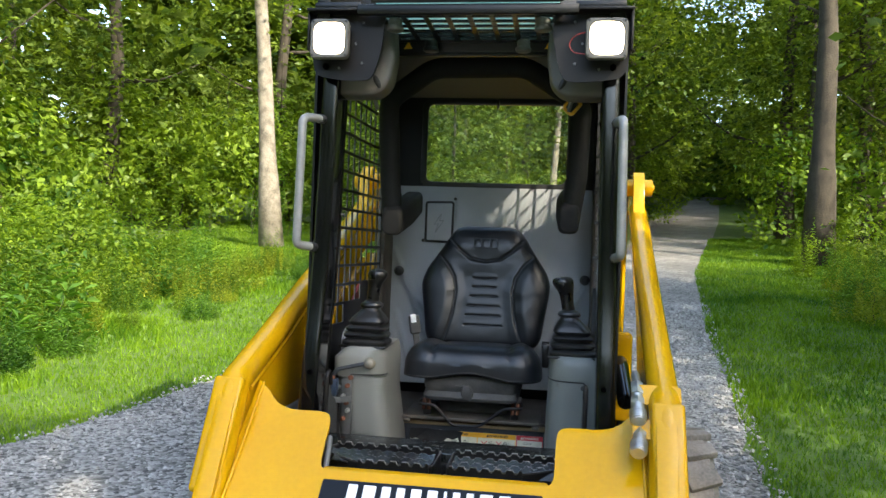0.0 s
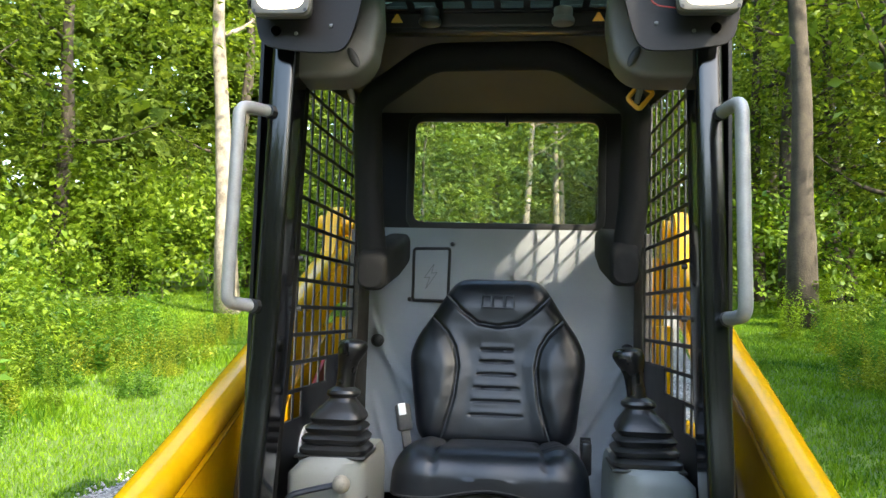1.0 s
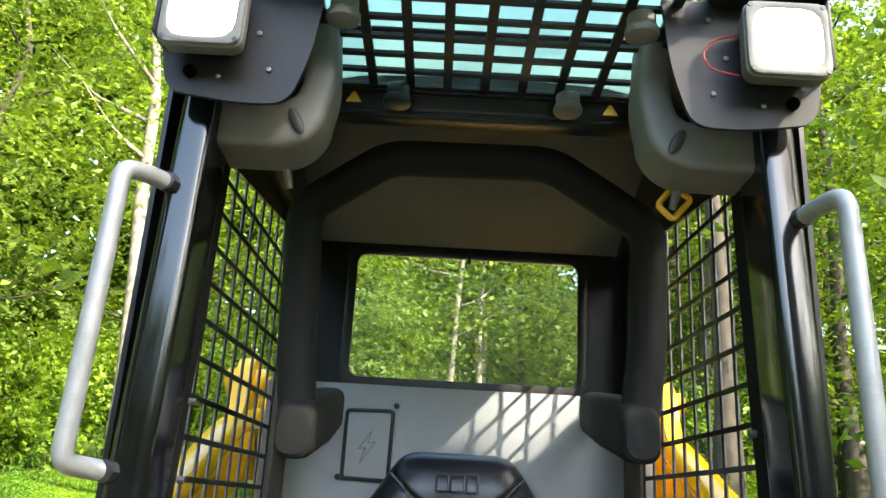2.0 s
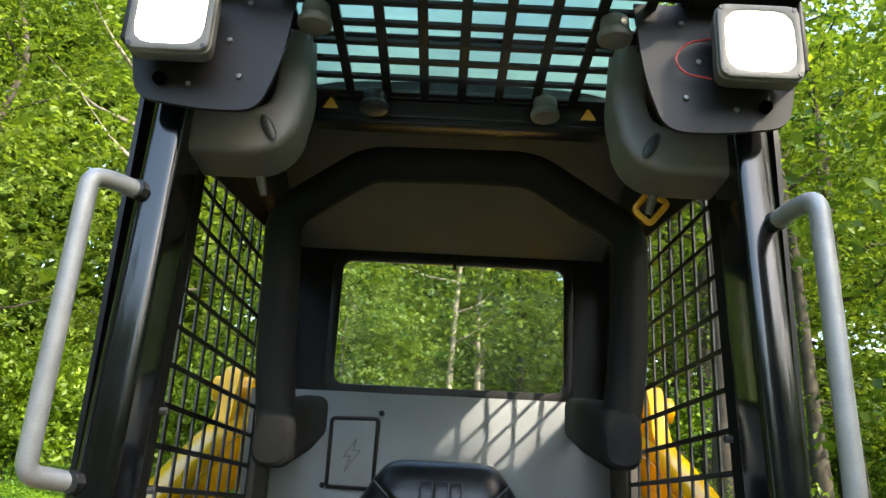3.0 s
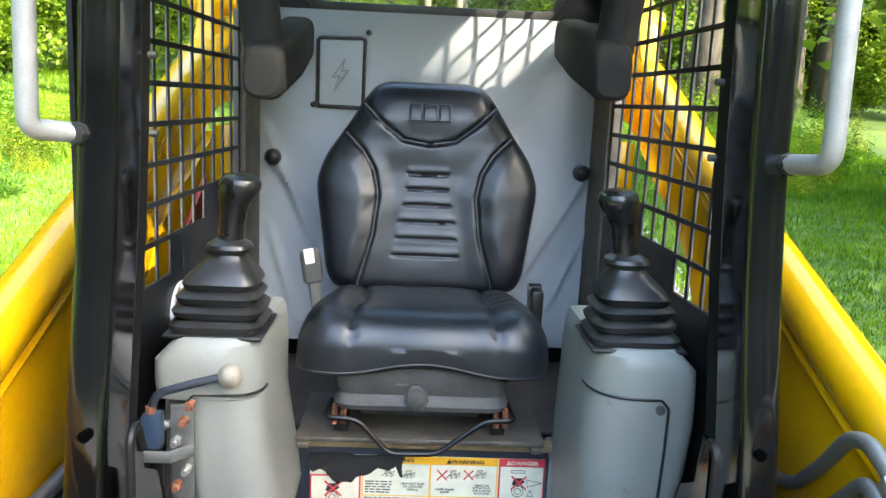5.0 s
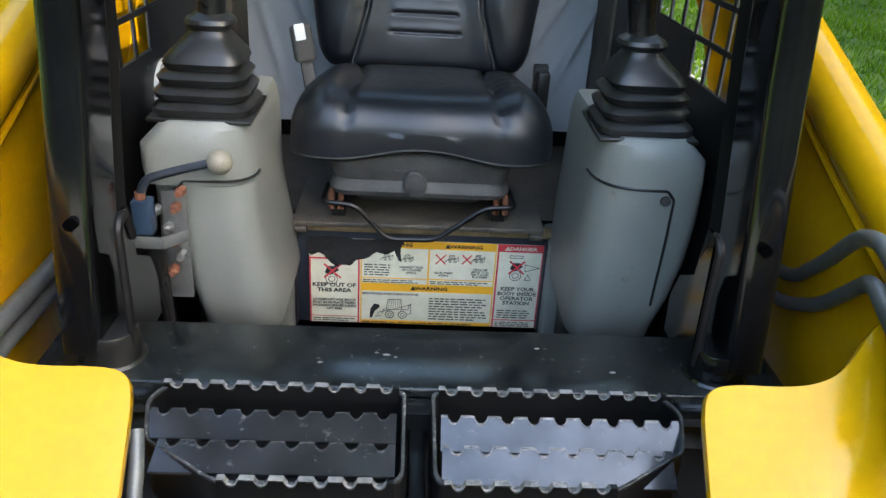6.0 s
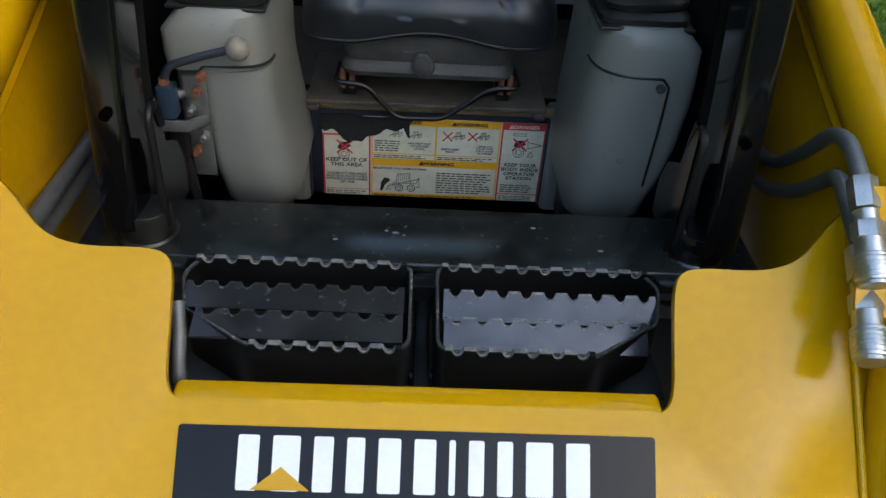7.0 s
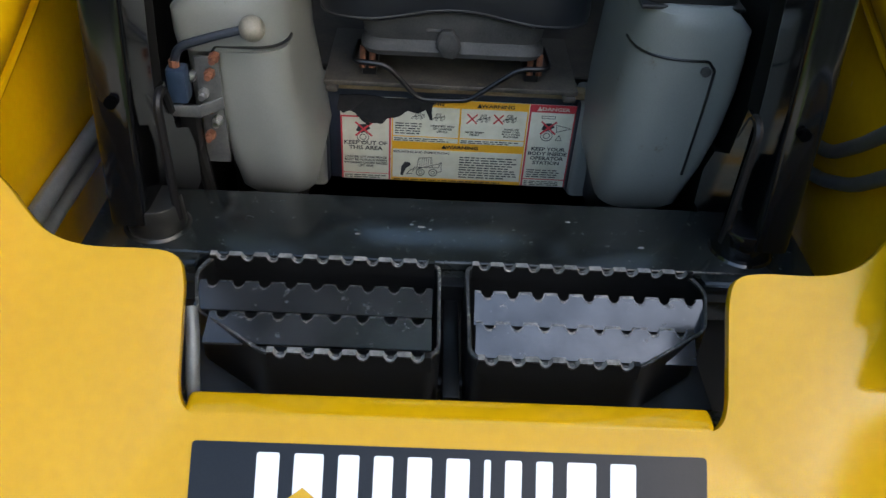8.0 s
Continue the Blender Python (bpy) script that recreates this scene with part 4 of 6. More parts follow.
sheets = {s: build_side(s) for s in (-1, 1)}
part("side_slot", box(-0.524, -0.514, 0.15, 0.19, 1.28, 1.36, 0.003), PLASTIC, sheets[-1], "pale catch in the side sheet")
part("round_plate", rod((-0.516, 0.46, 0.86), (-0.505, 0.46, 0.86), 0.060, 24), WHITE, sheets[-1], "scratched white round sticker")
part("side_label", plate([(0.62, 0.76), (0.80, 0.74), (0.80, 0.85), (0.62, 0.87)], 0.002, m=Matrix.Translation((0.488, 0, 0)) @ SIDE), PAPER, sheets[1], "pale label on the side sheet")

# back wall of the cab
WIN = (-0.335, 0.358, 1.560, 1.957)
frame_hole = rounded_rect(*WIN, 0.045, 6)
part("back_frame", plate([(-0.50, 1.50), (0.50, 1.50), (0.50, 2.16), (-0.50, 2.16)], 0.03, [frame_hole], m=Matrix.Translation((0, 1.155, 0)) @ FRONT), SHEET, loader, "black steel frame round the rear window")
seal_in = rounded_rect(WIN[0] + 0.012, WIN[1] - 0.012, WIN[2] + 0.012, WIN[3] - 0.012, 0.036, 6)
part("window_seal", plate(rounded_rect(WIN[0] - 0.016, WIN[1] + 0.016, WIN[2] - 0.016, WIN[3] + 0.016, 0.055, 6), 0.012, [seal_in], m=Matrix.Translation((0, 1.148, 0)) @ FRONT, bevel=0.003), RUBBER, loader, "black rubber window seal")
pane = part("rear_window", plate(rounded_rect(*WIN, 0.045, 6), 0.004, m=Matrix.Translation((0, 1.163, 0)) @ FRONT), GLASS, loader, "clear rear window pane, a little dusty", smooth=0)
pane.visible_shadow = False
part("window_clip", box(0.008, 0.020, 1.130, 1.15, 1.925, 1.97, 0.003), RUBBER, loader)

NX, NZ = 120, 120
bm = bmesh.new()
vs = []
for j in range(NZ + 1):
    z = 0.60 + (1.548 - 0.60) * j / NZ
    half_l = 0.478 + 0.018 * smooth(0.7, 1.4, z)
    half_r = 0.470 + 0.042 * smooth(0.7, 1.4, z)
    row = []
    for i in range(NX + 1):
        u = i / NX
        x = -half_l + (half_l + half_r) * u
        fold = 0.0
        for ax, az, bx_, bz, h in ((-0.47, 1.25, -0.28, 0.80, 0.007), (-0.44, 1.12, -0.30, 0.95, 0.006), (0.47, 1.12, 0.30, 0.82, 0.008), (0.50, 1.0, 0.36, 0.70, 0.008), (0.40, 1.05, 0.26, 0.75, 0.005), (-0.45, 0.95, -0.36, 0.65, 0.006)):
            d = Vector((bx_ - ax, bz - az))
            p = Vector((x - ax, z - az))
            t = min(max(p.dot(d) / d.length_squared, 0), 1)
            off = (p - d * t).length
            fold += 2.6 * h * math.exp(-(off / 0.012) ** 2) * math.sin(math.pi * t) ** 0.5 if 0 < t < 1 else 0
        wave = 0.009 * noise.noise(Vector((x * 5, z * 5, 2)))
        row.append(bm.verts.new((x, 1.140 - fold - wave - 0.02 * smooth(0.95, 0.6, z), z)))
    vs.append(row)
for j in range(NZ):
    for i in range(NX):
        bm.faces.new((vs[j][i], vs[j][i + 1], vs[j + 1][i + 1], vs[j + 1][i]))
got = bmesh.ops.extrude_face_region(bm, geom=bm.faces[:])
bmesh.ops.translate(bm, vec=(0, 0.012, 0), verts=[v for v in got["geom"] if isinstance(v, bmesh.types.BMVert)])
liner = part("back_liner", bm, FABRIC, loader, "grey wrinkled fabric liner on the cab back", smooth=60)
bz = [(-0.313, 1.284), (-0.185, 1.282), (-0.182, 1.474), (-0.313, 1.471)]
part("fuse_frame", tube([(x, 1.128, z) for x, z in (bz + bz[:2])], 0.0055, 0.012, 8), RUBBER, liner, "black moulded frame of the fuse cover")
part("fuse_cover", plate([(x * 0.97 - 0.0075, z) for x, z in bz], 0.006, m=Matrix.Translation((0, 1.130, 0)) @ FRONT, bevel=0.002), FABRIC, liner, "grey fuse cover")
EMBOSS = material("embossed_grey", (0.17, 0.182, 0.19), (0.22, 0.232, 0.24), 0.8, scale=20, grain=300, bump=0.1)
bolt = [(-0.238, 1.415), (-0.272, 1.365), (-0.252, 1.368), (-0.266, 1.325), (-0.226, 1.385), (-0.246, 1.382)]
part("bolt_mark", tube([(x, 1.1215, z) for x, z in bolt + bolt[:1]], 0.0016, 0.001, 6), EMBOSS, liner, "embossed lightning mark")
for x, y, z, r in ((-0.435, 1.112, 1.135, 0.024), (0.451, 1.112, 1.125, 0.024), (-0.174, 1.124, 1.490, 0.008), (-0.325, 1.126, 1.287, 0.008)):
    part("liner_button", merge(rod((x, y, z), (x, y + 0.028, z), r, 16, bevel=0.004), ball((x, y, z), r * 0.8, 1, 0.6, 1)), RUBBER, liner, "black rubber button")
part("cab_inner_left", box(-0.51, -0.475, 0.95, 1.16, 0.56, 1.52, 0.004), FLOOR, loader)
part("cab_inner_right", box(0.475, 0.51, 0.95, 1.16, 0.56, 1.52, 0.004), FLOOR, loader)

# roof
part("headliner", merge(moved(plate([(-0.47, 0), (0.47, 0), (0.47, 0.56), (-0.47, 0.56)], 0.012), Matrix.Translation((0, 1.135, 1.985)) @ Matrix.Rotation(radians(158), 4, "X") @ Matrix.Diagonal((1, 1, -1, 1)))), HEADLINER, loader, "dark grey headliner")
roof = part("roof", box(-0.51, 0.51, 0.30, 1.20, 2.205, 2.225, 0.008), SHEET, loader, "black steel roof")
for s in (-1, 1):
    part("roof_plate", box(s * 0.43 - 0.08, s * 0.43 + 0.08, -0.10, 0.32, 2.035, 2.06, 0.006), SHEET, roof)
    part("roof_soffit", box(s * 0.412 - 0.108, s * 0.412 + 0.108, -0.055, 0.30, 2.010, 2.0205, 0.003), SHEET, roof)
    part("roof_rail", box(s * 0.485 - 0.025, s * 0.485 + 0.025, -0.08, 1.2, 1.97, 2.21, 0.01), SHEET, roof)
part("roof_front_bar", box(-0.36, 0.36, -0.125, -0.095, 2.012, 2.045, 0.006), SHEET, roof)
part("roof_beam", box(-0.46, 0.46, 0.28, 0.36, 1.985, 2.21, 0.01), SHEET, roof)
part("beam_lip", box(-0.46, 0.46, 0.285, 0.315, 1.975, 1.995, 0.004), SHEET, roof)
screen = part("roof_screen", merge(box(-0.36, 0.36, -0.10, -0.092, 2.022, 2.032, 0.002), box(-0.36, 0.36, 0.268, 0.29, 2.022, 2.032, 0.002)), SHEET, loader, "black steel roof grille")
for i in range(9):
    x = -0.295 + i * 0.0745
    part("grille_bar", box(x - 0.009, x + 0.009, -0.10, 0.28, 2.023, 2.031, 0.001, 1), SHEET, screen)
for k in range(6):
    y = -0.045 + k * 0.0600
    part("grille_bar", box(-0.36, 0.36, y - 0.0075, y + 0.0075, 2.0225, 2.0305, 0.001, 1), SHEET, screen)
bm = bmesh.new()
vs = []
for j in range(9):
    y = -0.13 + 0.46 * j / 8
    vs.append([bm.verts.new((-0.30 + 0.60 * i / 12, y, 2.050 + 0.035 * math.sin(math.pi * i / 12) ** 0.5 * math.sin(math.pi * j / 8) ** 0.5)) for i in range(13)])
for j in range(8):
    for i in range(12):
        bm.faces.new((vs[j][i], vs[j][i + 1], vs[j + 1][i + 1], vs[j + 1][i]))
got = bmesh.ops.extrude_face_region(bm, geom=bm.faces[:])
bmesh.ops.translate(bm, vec=(0, 0, 0.004), verts=[v for v in got["geom"] if isinstance(v, bmesh.types.BMVert)])
dome = part("skylight", bm, MILKY, loader, "domed green-tinted plastic skylight", smooth=60)
part("skylight_rim", merge(tube([(-0.31, -0.13, 2.056), (0.31, -0.13, 2.056)], 0.010, 0.01, 8), tube([(-0.31, 0.33, 2.06), (0.31, 0.33, 2.06)], 0.010, 0.01, 8)), RUBBER, dome)
teeth = [(-0.30, 0.0)] + [(-0.30 + 0.6 * k / 120, 0.012 + 0.010 * abs(math.sin(math.pi * k / 12))) for k in range(121)] + [(0.30, 0.0)]
part("scalloped_strip", plate(teeth, 0.003, m=Matrix.Translation((0, 0.075, 2.046))), RUBBER, dome, "black scalloped rubber strip")


# lamp brackets and work lamps
def bracket():
    o = [(v.x, v.y) for v in filleted([(0.318, 1.808, 0), (0.40, 1.806, 0), (0.512, 1.822, 0), (0.532, 1.92, 0), (0.532, 2.036, 0), (0.275, 2.036, 0), (0.288, 1.90, 0)], [0.03, 0.03, 0.03, 0.06, 0.03, 0.0, 0.06], 4, closed=True)]
    return merge(plate(o, 0.008, m=Matrix.Translation((0, -0.060, 0)) @ FRONT), box(0.36, 0.532, -0.118, -0.05, 2.026, 2.036, 0.003), box(0.525, 0.533, -0.10, -0.05, 1.90, 2.034, 0.003))


brackets = both("lamp_bracket", bracket, CORNER, label="black corner plate of the cab roof")
for s, br in zip((1, -1), brackets):
    lampbox = part("work_lamp", merge(skin([[Vector((p[0], y, p[1])) for p in rounded_rect(s * 0.449 - w, s * 0.449 + w, 1.932 - w, 1.932 + w, 0.020, 5)] for y, w in ((-0.125, 0.060), (-0.118, 0.0655), (-0.09, 0.062), (-0.066, 0.045))])), PLASTIC_WARM, loader, "grey square work lamp, lit")
    part("lamp_rim", plate(rounded_rect(s * 0.449 - 0.064, s * 0.449 + 0.064, 1.932 - 0.064, 1.932 + 0.064, 0.02, 5), 0.010, [rounded_rect(s * 0.449 - 0.052, s * 0.449 + 0.052, 1.932 - 0.052, 1.932 + 0.052, 0.030, 3)], m=Matrix.Translation((0, -0.128, 0)) @ FRONT, bevel=0.003), PLASTIC_WARM, lampbox)
    part("lamp_lens", plate(rounded_rect(s * 0.449 - 0.0525, s * 0.449 + 0.0525, 1.932 - 0.0525, 1.932 + 0.0525, 0.030, 3), 0.004, m=Matrix.Translation((0, -0.1262, 0)) @ FRONT), LAMP, lampbox, "glowing warm white lens")
    for dx, dz in ((-0.056, -0.056), (0.056, 0.056), (0.056, -0.056), (-0.056, 0.056)):
        part("lamp_screw", rod((s * 0.449 + dx, -0.1292, 1.932 + dz), (s * 0.449 + dx, -0.124, 1.932 + dz), 0.0042, 8), RUBBER, lampbox)
    part("bracket_hole", rod((s * 0.475, -0.0705, 1.853), (s * 0.475, -0.062, 1.853), 0.010, 14), PITCH, br, "dark bolt hole")
    for x, z in ((0.352, 1.865), (0.375, 1.93), (0.35, 2.0), (0.43, 1.848)):
        part("bracket_bolt", rod((s * x, -0.0645, z), (s * x, -0.06, z), 0.0045, 8, bevel=0.001), PIPE, br)
part("wire_loop", tube([(0.392, -0.075, 1.965), (0.352, -0.078, 1.955), (0.330, -0.078, 1.925), (0.345, -0.078, 1.898), (0.390, -0.075, 1.893)], 0.0017, 0.03, 6), RED, brackets[0], "thin red lamp wire")


# moulded ducts in the upper corners, rubber stops, stickers
def duct():
    rings = []
    path = filleted([(0.448, 0.085, 1.822), (0.318, 0.085, 1.822), (0.288, 0.09, 1.90), (0.300, 0.09, 2.04)], 0.05, 8)
    for i, q in enumerate(path):
        d = (path[min(i + 1, len(path) - 1)] - path[max(i - 1, 0)]).normalized()
        side = Vector((0, 1, 0))
        up = d.cross(side)
        k = i / (len(path) - 1)
        h, w = 0.047 - 0.018 * smooth(0.1, 0.7, k), 0.060 - 0.012 * k
        sect = rounded_rect(-w, w, -h, h, 0.018, 4)
        rings.append([q + side * a + up * b for a, b in sect])
    return skin(rings)


ducts = both("air_duct", duct, PLASTIC_WARM, label="grey moulded corner duct")
for s, d in zip((1, -1), ducts):
    part("duct_slot", moved(ball((0, 0, 0), 0.014, 0.7, 0.4, 1.9), Matrix.Translation((s * 0.318, 0.025, 1.822)) @ Matrix.Rotation(s * 0.5, 4, "Y")), INK, d, "dark slot")
    part("duct_leg", rod((s * 0.352, 0.125, 1.80), (s * 0.340, 0.14, 1.745), 0.011, 10, 0.006), PLASTIC_WARM, d)
    for x, y in ((0.170, 0.245), (0.248, -0.035)):
        stop = part("rubber_stop", merge(rod((s * x, y, 2.02), (s * x, y, 1.992), 0.024, 18, bevel=0.003), rod((s * x, y, 1.996), (s * x, y, 1.978), 0.029, 22, bevel=0.006)), PLASTIC_WARM if (s > 0 or y < 0) else RUBBER, screen, "round rubber stop under the roof")
    part("triangle_sticker", plate([(s * 0.262 - 0.016, 1.998), (s * 0.262 + 0.016, 1.998), (s * 0.262, 2.026)], 0.001, m=Matrix.Translation((0, 0.278, 0)) @ FRONT), INK_YELLOW, loader, "small orange warning triangle")
part("roof_latch", merge(tube([(0.350, 0.17, 1.800), (0.322, 0.17, 1.765), (0.350, 0.17, 1.738), (0.385, 0.17, 1.780), (0.350, 0.17, 1.800)], 0.006, 0.01, 6)), INK_YELLOW, loader, "yellow edged latch plate")

# padded restraint bar, folded up, its padded arms running back to the pivots
bar = part("restraint_bar", tube([(-0.338, 0.52, 1.318), (-0.362, 0.51, 1.50), (-0.378, 0.50, 1.845), (-0.196, 0.49, 1.973), (0.172, 0.49, 1.978), (0.392, 0.50, 1.838), (0.385, 0.51, 1.55), (0.358, 0.52, 1.352)], 0.041, 0.045, 20, 8), PAD, loader, "black padded restraint bar, folded up")
for s, x, z in ((-1, -0.322, 1.372), (1, 0.338, 1.400)):
    pad = skin([[Vector((px, y, pz)) for px, pz in rounded_rect(x + dx - w, x + dx + w, z + dz - h, z + dz + h, 0.032, 6)] for y, dx, dz, w, h in ((0.456, s * 0.022, -0.026, 0.033, 0.040), (0.462, s * 0.021, -0.022, 0.038, 0.050), (0.480, s * 0.020, -0.014, 0.041, 0.060), (0.70, s * 0.012, 0.034, 0.042, 0.062), (0.96, s * 0.026, 0.080, 0.044, 0.056), (0.985, s * 0.028, 0.082, 0.036, 0.042))])
    part("bar_pad", pad, PAD, bar, "black foam padded arm")
    part("bar_pivot", tube([(x + s * 0.03, 0.97, z + 0.074), (x + s * 0.05, 1.13, z + 0.085)], 0.022, 0.1, 12), SHEET, bar)

# grab handles
def handle(s, x, y):
    """A bent rod from one mounting to the other; x and y tell how far it stands off."""
    return tube([(s * 0.496, -0.010, 1.683), (s * (0.6 * x + 0.198), y * 0.6, 1.684), (s * x, y, 1.676), (s * (x + 0.006), y - 0.004, 1.250), (s * (0.6 * x + 0.202), y * 0.6, 1.246), (s * 0.505, -0.028, 1.243)], 0.0145, 0.05, 16, 8)


for s, x, y in ((-1, 0.543, -0.082), (1, 0.510, -0.128)):
    h = part("grab_handle", handle(s, x, y), HANDLE, loader, "silver steel grab handle with worn paint")
    for bx, by, bz in ((0.494, -0.006, 1.683), (0.503, -0.026, 1.243)):
        part("handle_bolt", rod((s * bx, by, bz), (s * (bx + 0.005), by - 0.018, bz), 0.0165, 8, bevel=0.003), RUBBER, h, "dark mounting nut")


# consoles with their levers
def pod_ring(x0, x1, y0, z, inner, k=0):
    """One level of a console: a wide round corner towards the seat, a tight one outside."""
    a, b = (0.105, 0.030) if inner < 0 else (0.030, 0.105)
    a, b = max(a - k, 0.012), max(b - k, 0.012)
    return [Vector((v.x, v.y, z)) for v in filleted([(x0, y0, 0), (x1, y0, 0), (x1, 0.52, 0), (x0, 0.52, 0)], [a, b, 0.02, 0.02], 7, closed=True)]


def pod_left():
    lower = [(0.440, -0.372, -0.285, 0.27), (0.448, -0.392, -0.266, 0.235), (0.475, -0.404, -0.260, 0.212), (0.56, -0.416, -0.270, 0.193), (0.63, -0.423, -0.281, 0.186), (0.70, -0.425, -0.291, 0.184), (0.770, -0.426, -0.292, 0.183)]
    upper = [(0.771, -0.479, -0.2915, 0.182), (0.80, -0.482, -0.292, 0.179), (0.84, -0.482, -0.294, 0.180), (0.868, -0.455, -0.298, 0.187), (0.880, -0.440, -0.305, 0.20)]
    a = skin([pod_ring(x0, x1, y, z, 1) for z, x0, x1, y in lower])
    b = skin([pod_ring(x0, x1, y, z, 1) for z, x0, x1, y in upper])
    return merge(a, b, box(-0.478, -0.30, 0.235, 0.50, 0.56, 0.80, 0.012))


def pod_right():
    rows = [(0.440, 0.325, 0.418, 0.27), (0.448, 0.306, 0.438, 0.235), (0.475, 0.300, 0.456, 0.212), (0.57, 0.299, 0.478, 0.194), (0.65, 0.299, 0.493, 0.188), (0.74, 0.303, 0.499, 0.184), (0.80, 0.305, 0.497, 0.181), (0.848, 0.307, 0.494, 0.181), (0.872, 0.310, 0.470, 0.187), (0.884, 0.317, 0.455, 0.20)]
    return merge(skin([pod_ring(x0, x1, y, z, -1) for z, x0, x1, y in rows]), box(0.32, 0.468, 0.30, 0.50, 0.56, 0.77, 0.012))


pods = [part("console", pod_left(), PLASTIC, loader, "grey moulded lever console with a control rod"), part("console", pod_right(), PLASTIC, loader, "grey moulded lever console")]

for pod, x0, x1 in ((pods[0], -0.45, -0.31), (pods[1], 0.33, 0.45)):
    part("console_foot", box(x0, x1, 0.34, 0.50, 0.298, 0.58, 0.012), SHEET, pod, "dark steel foot")


def boot(cx, cy, z0, lean):
    rings = []
    zs = [(0.0, 0.080), (0.008, 0.085), (0.017, 0.085), (0.024, 0.077), (0.028, 0.072), (0.033, 0.079), (0.042, 0.082), (0.049, 0.075), (0.053, 0.066), (0.058, 0.072), (0.067, 0.076), (0.074, 0.069), (0.078, 0.060), (0.083, 0.065), (0.091, 0.068), (0.100, 0.064), (0.112, 0.055), (0.126, 0.043), (0.136, 0.034), (0.140, 0.033), (0.144, 0.040), (0.151, 0.043), (0.158, 0.040), (0.163, 0.031), (0.168, 0.024)]
    for z, w in zs:
        c = cx + lean * smooth(0.05, 0.17, z) * 0.45
        rings.append(ring_rect(c - w, c + w, cy - w * 0.95, cy + w * 0.95, z0 + z, w * (0.48 + 0.4 * smooth(0.09, 0.15, z)), 5))
    return skin(rings)


def lever_grip(x0, x1, y):
    """A waisted grip that flares into a slanting round head."""
    way = math.copysign(1, x1 - x0)
    rings = []
    for k, (z, w) in enumerate(((1.030, 0.026), (1.045, 0.0245), (1.070, 0.0235), (1.095, 0.0245), (1.112, 0.028), (1.128, 0.0325), (1.142, 0.035), (1.152, 0.0345), (1.160, 0.030), (1.164, 0.020), (1.165, 0.008))):
        t = (z - 1.03) / 0.135
        cx, head = x0 + (x1 - x0) * t, smooth(1.10, 1.15, z)
        rings.append([Vector((cx + way * 0.007 * head + w * (1 + 0.10 * head) * math.cos(a), y - 0.012 * t + w * math.sin(a), z + way * head * 0.10 * w * math.cos(a) * (-1) + 0.12 * head * w * math.sin(a))) for a in (q * math.tau / 20 for q in range(20))])
    return skin(rings)


for pod, cx, lean, dents in ((pods[0], -0.382, 0.030, 0), (pods[1], 0.388, -0.040, 1)):
    bt = boot(cx, 0.29, 0.878, lean)
    if dents:
        for v in bt.verts:
            k = math.exp(-((v.co.x - 0.45) / 0.035) ** 2 - ((v.co.z - 0.925) / 0.022) ** 2 - ((v.co.y - 0.215) / 0.04) ** 2)
            v.co.y += 0.018 * k
            v.co.x -= 0.008 * k
    part("lever_boot", bt, RUBBER, pod, "black rubber bellows boot")
    x1 = cx + lean
    part("lever", lever_grip(cx + lean * 0.45, x1, 0.29), GRIP, pod, "glossy black lever grip")
    part("boot_plate", box(cx - 0.088, cx + 0.088, 0.205, 0.375, 0.874, 0.882, 0.003), RUBBER, pod)
part("pod_screw", rod((0.427, 0.176, 0.779), (0.427, 0.20, 0.779), 0.009, 12), DUSTY, pods[1], "dark screw")
seam = [tuple(v) for v in pod_ring(0.304, 0.498, 0.1815, 0.797, -1) if v.y < 0.30 and v.x < 0.42]
part("pod_seam", tube(seam + [(0.428, 0.1815, 0.797), (0.443, 0.182, 0.780), (0.443, 0.1845, 0.70), (0.441, 0.194, 0.56)], 0.0028, 0.004, 6, 2), RUBBER, pods[1])
seam = [tuple(v) for v in pod_ring(-0.426, -0.2915, 0.1825, 0.780, 1) if v.y < 0.30 and v.x > -0.41]
part("pod_seam", tube([(-0.415, 0.193, 0.55), (-0.4205, 0.1845, 0.70), (-0.4205, 0.183, 0.765), (-0.410, 0.1825, 0.780)] + seam, 0.0028, 0.004, 6, 2), RUBBER, pods[0])
part("control_rod", merge(tube([(-0.345, 0.155, 0.827), (-0.40, 0.142, 0.816), (-0.455, 0.125, 0.803), (-0.464, 0.122, 0.775)], 0.0075, 0.022, 10)), NAVY, pods[0], "bent dark control rod")
part("rod_knob", ball((-0.338, 0.153, 0.828), 0.0215, 1, 1, 1, 20, 14), BALL, pods[0], "worn tan ball knob")
part("rod_end", rod((-0.464, 0.122, 0.782), (-0.464, 0.122, 0.766), 0.009, 8), RUST, pods[0], "rusty rod end")
part("valve", box(-0.478, -0.446, 0.108, 0.140, 0.708, 0.770, 0.005), BLUE, pods[0], "blue-grey valve body")
part("valve_coil", box(-0.468, -0.440, 0.115, 0.150, 0.610, 0.690, 0.006), SHEET, pods[0], "black coil under the valve")
part("bracket_strap", merge(box(-0.484, -0.425, 0.100, 0.106, 0.688, 0.710, 0.003), moved(box(0.0, 0.05, 0.0, 0.006, 0.688, 0.710, 0.003), Matrix.Translation((-0.428, 0.100, 0)) @ Matrix.Rotation(0.8, 4, "Z"))), PIPE, pods[0], "steel strap")
part("valve_plate", box(-0.446, -0.404, 0.165, 0.172, 0.560, 0.768, 0.003), PIPE, pods[0], "dark mounting plate")
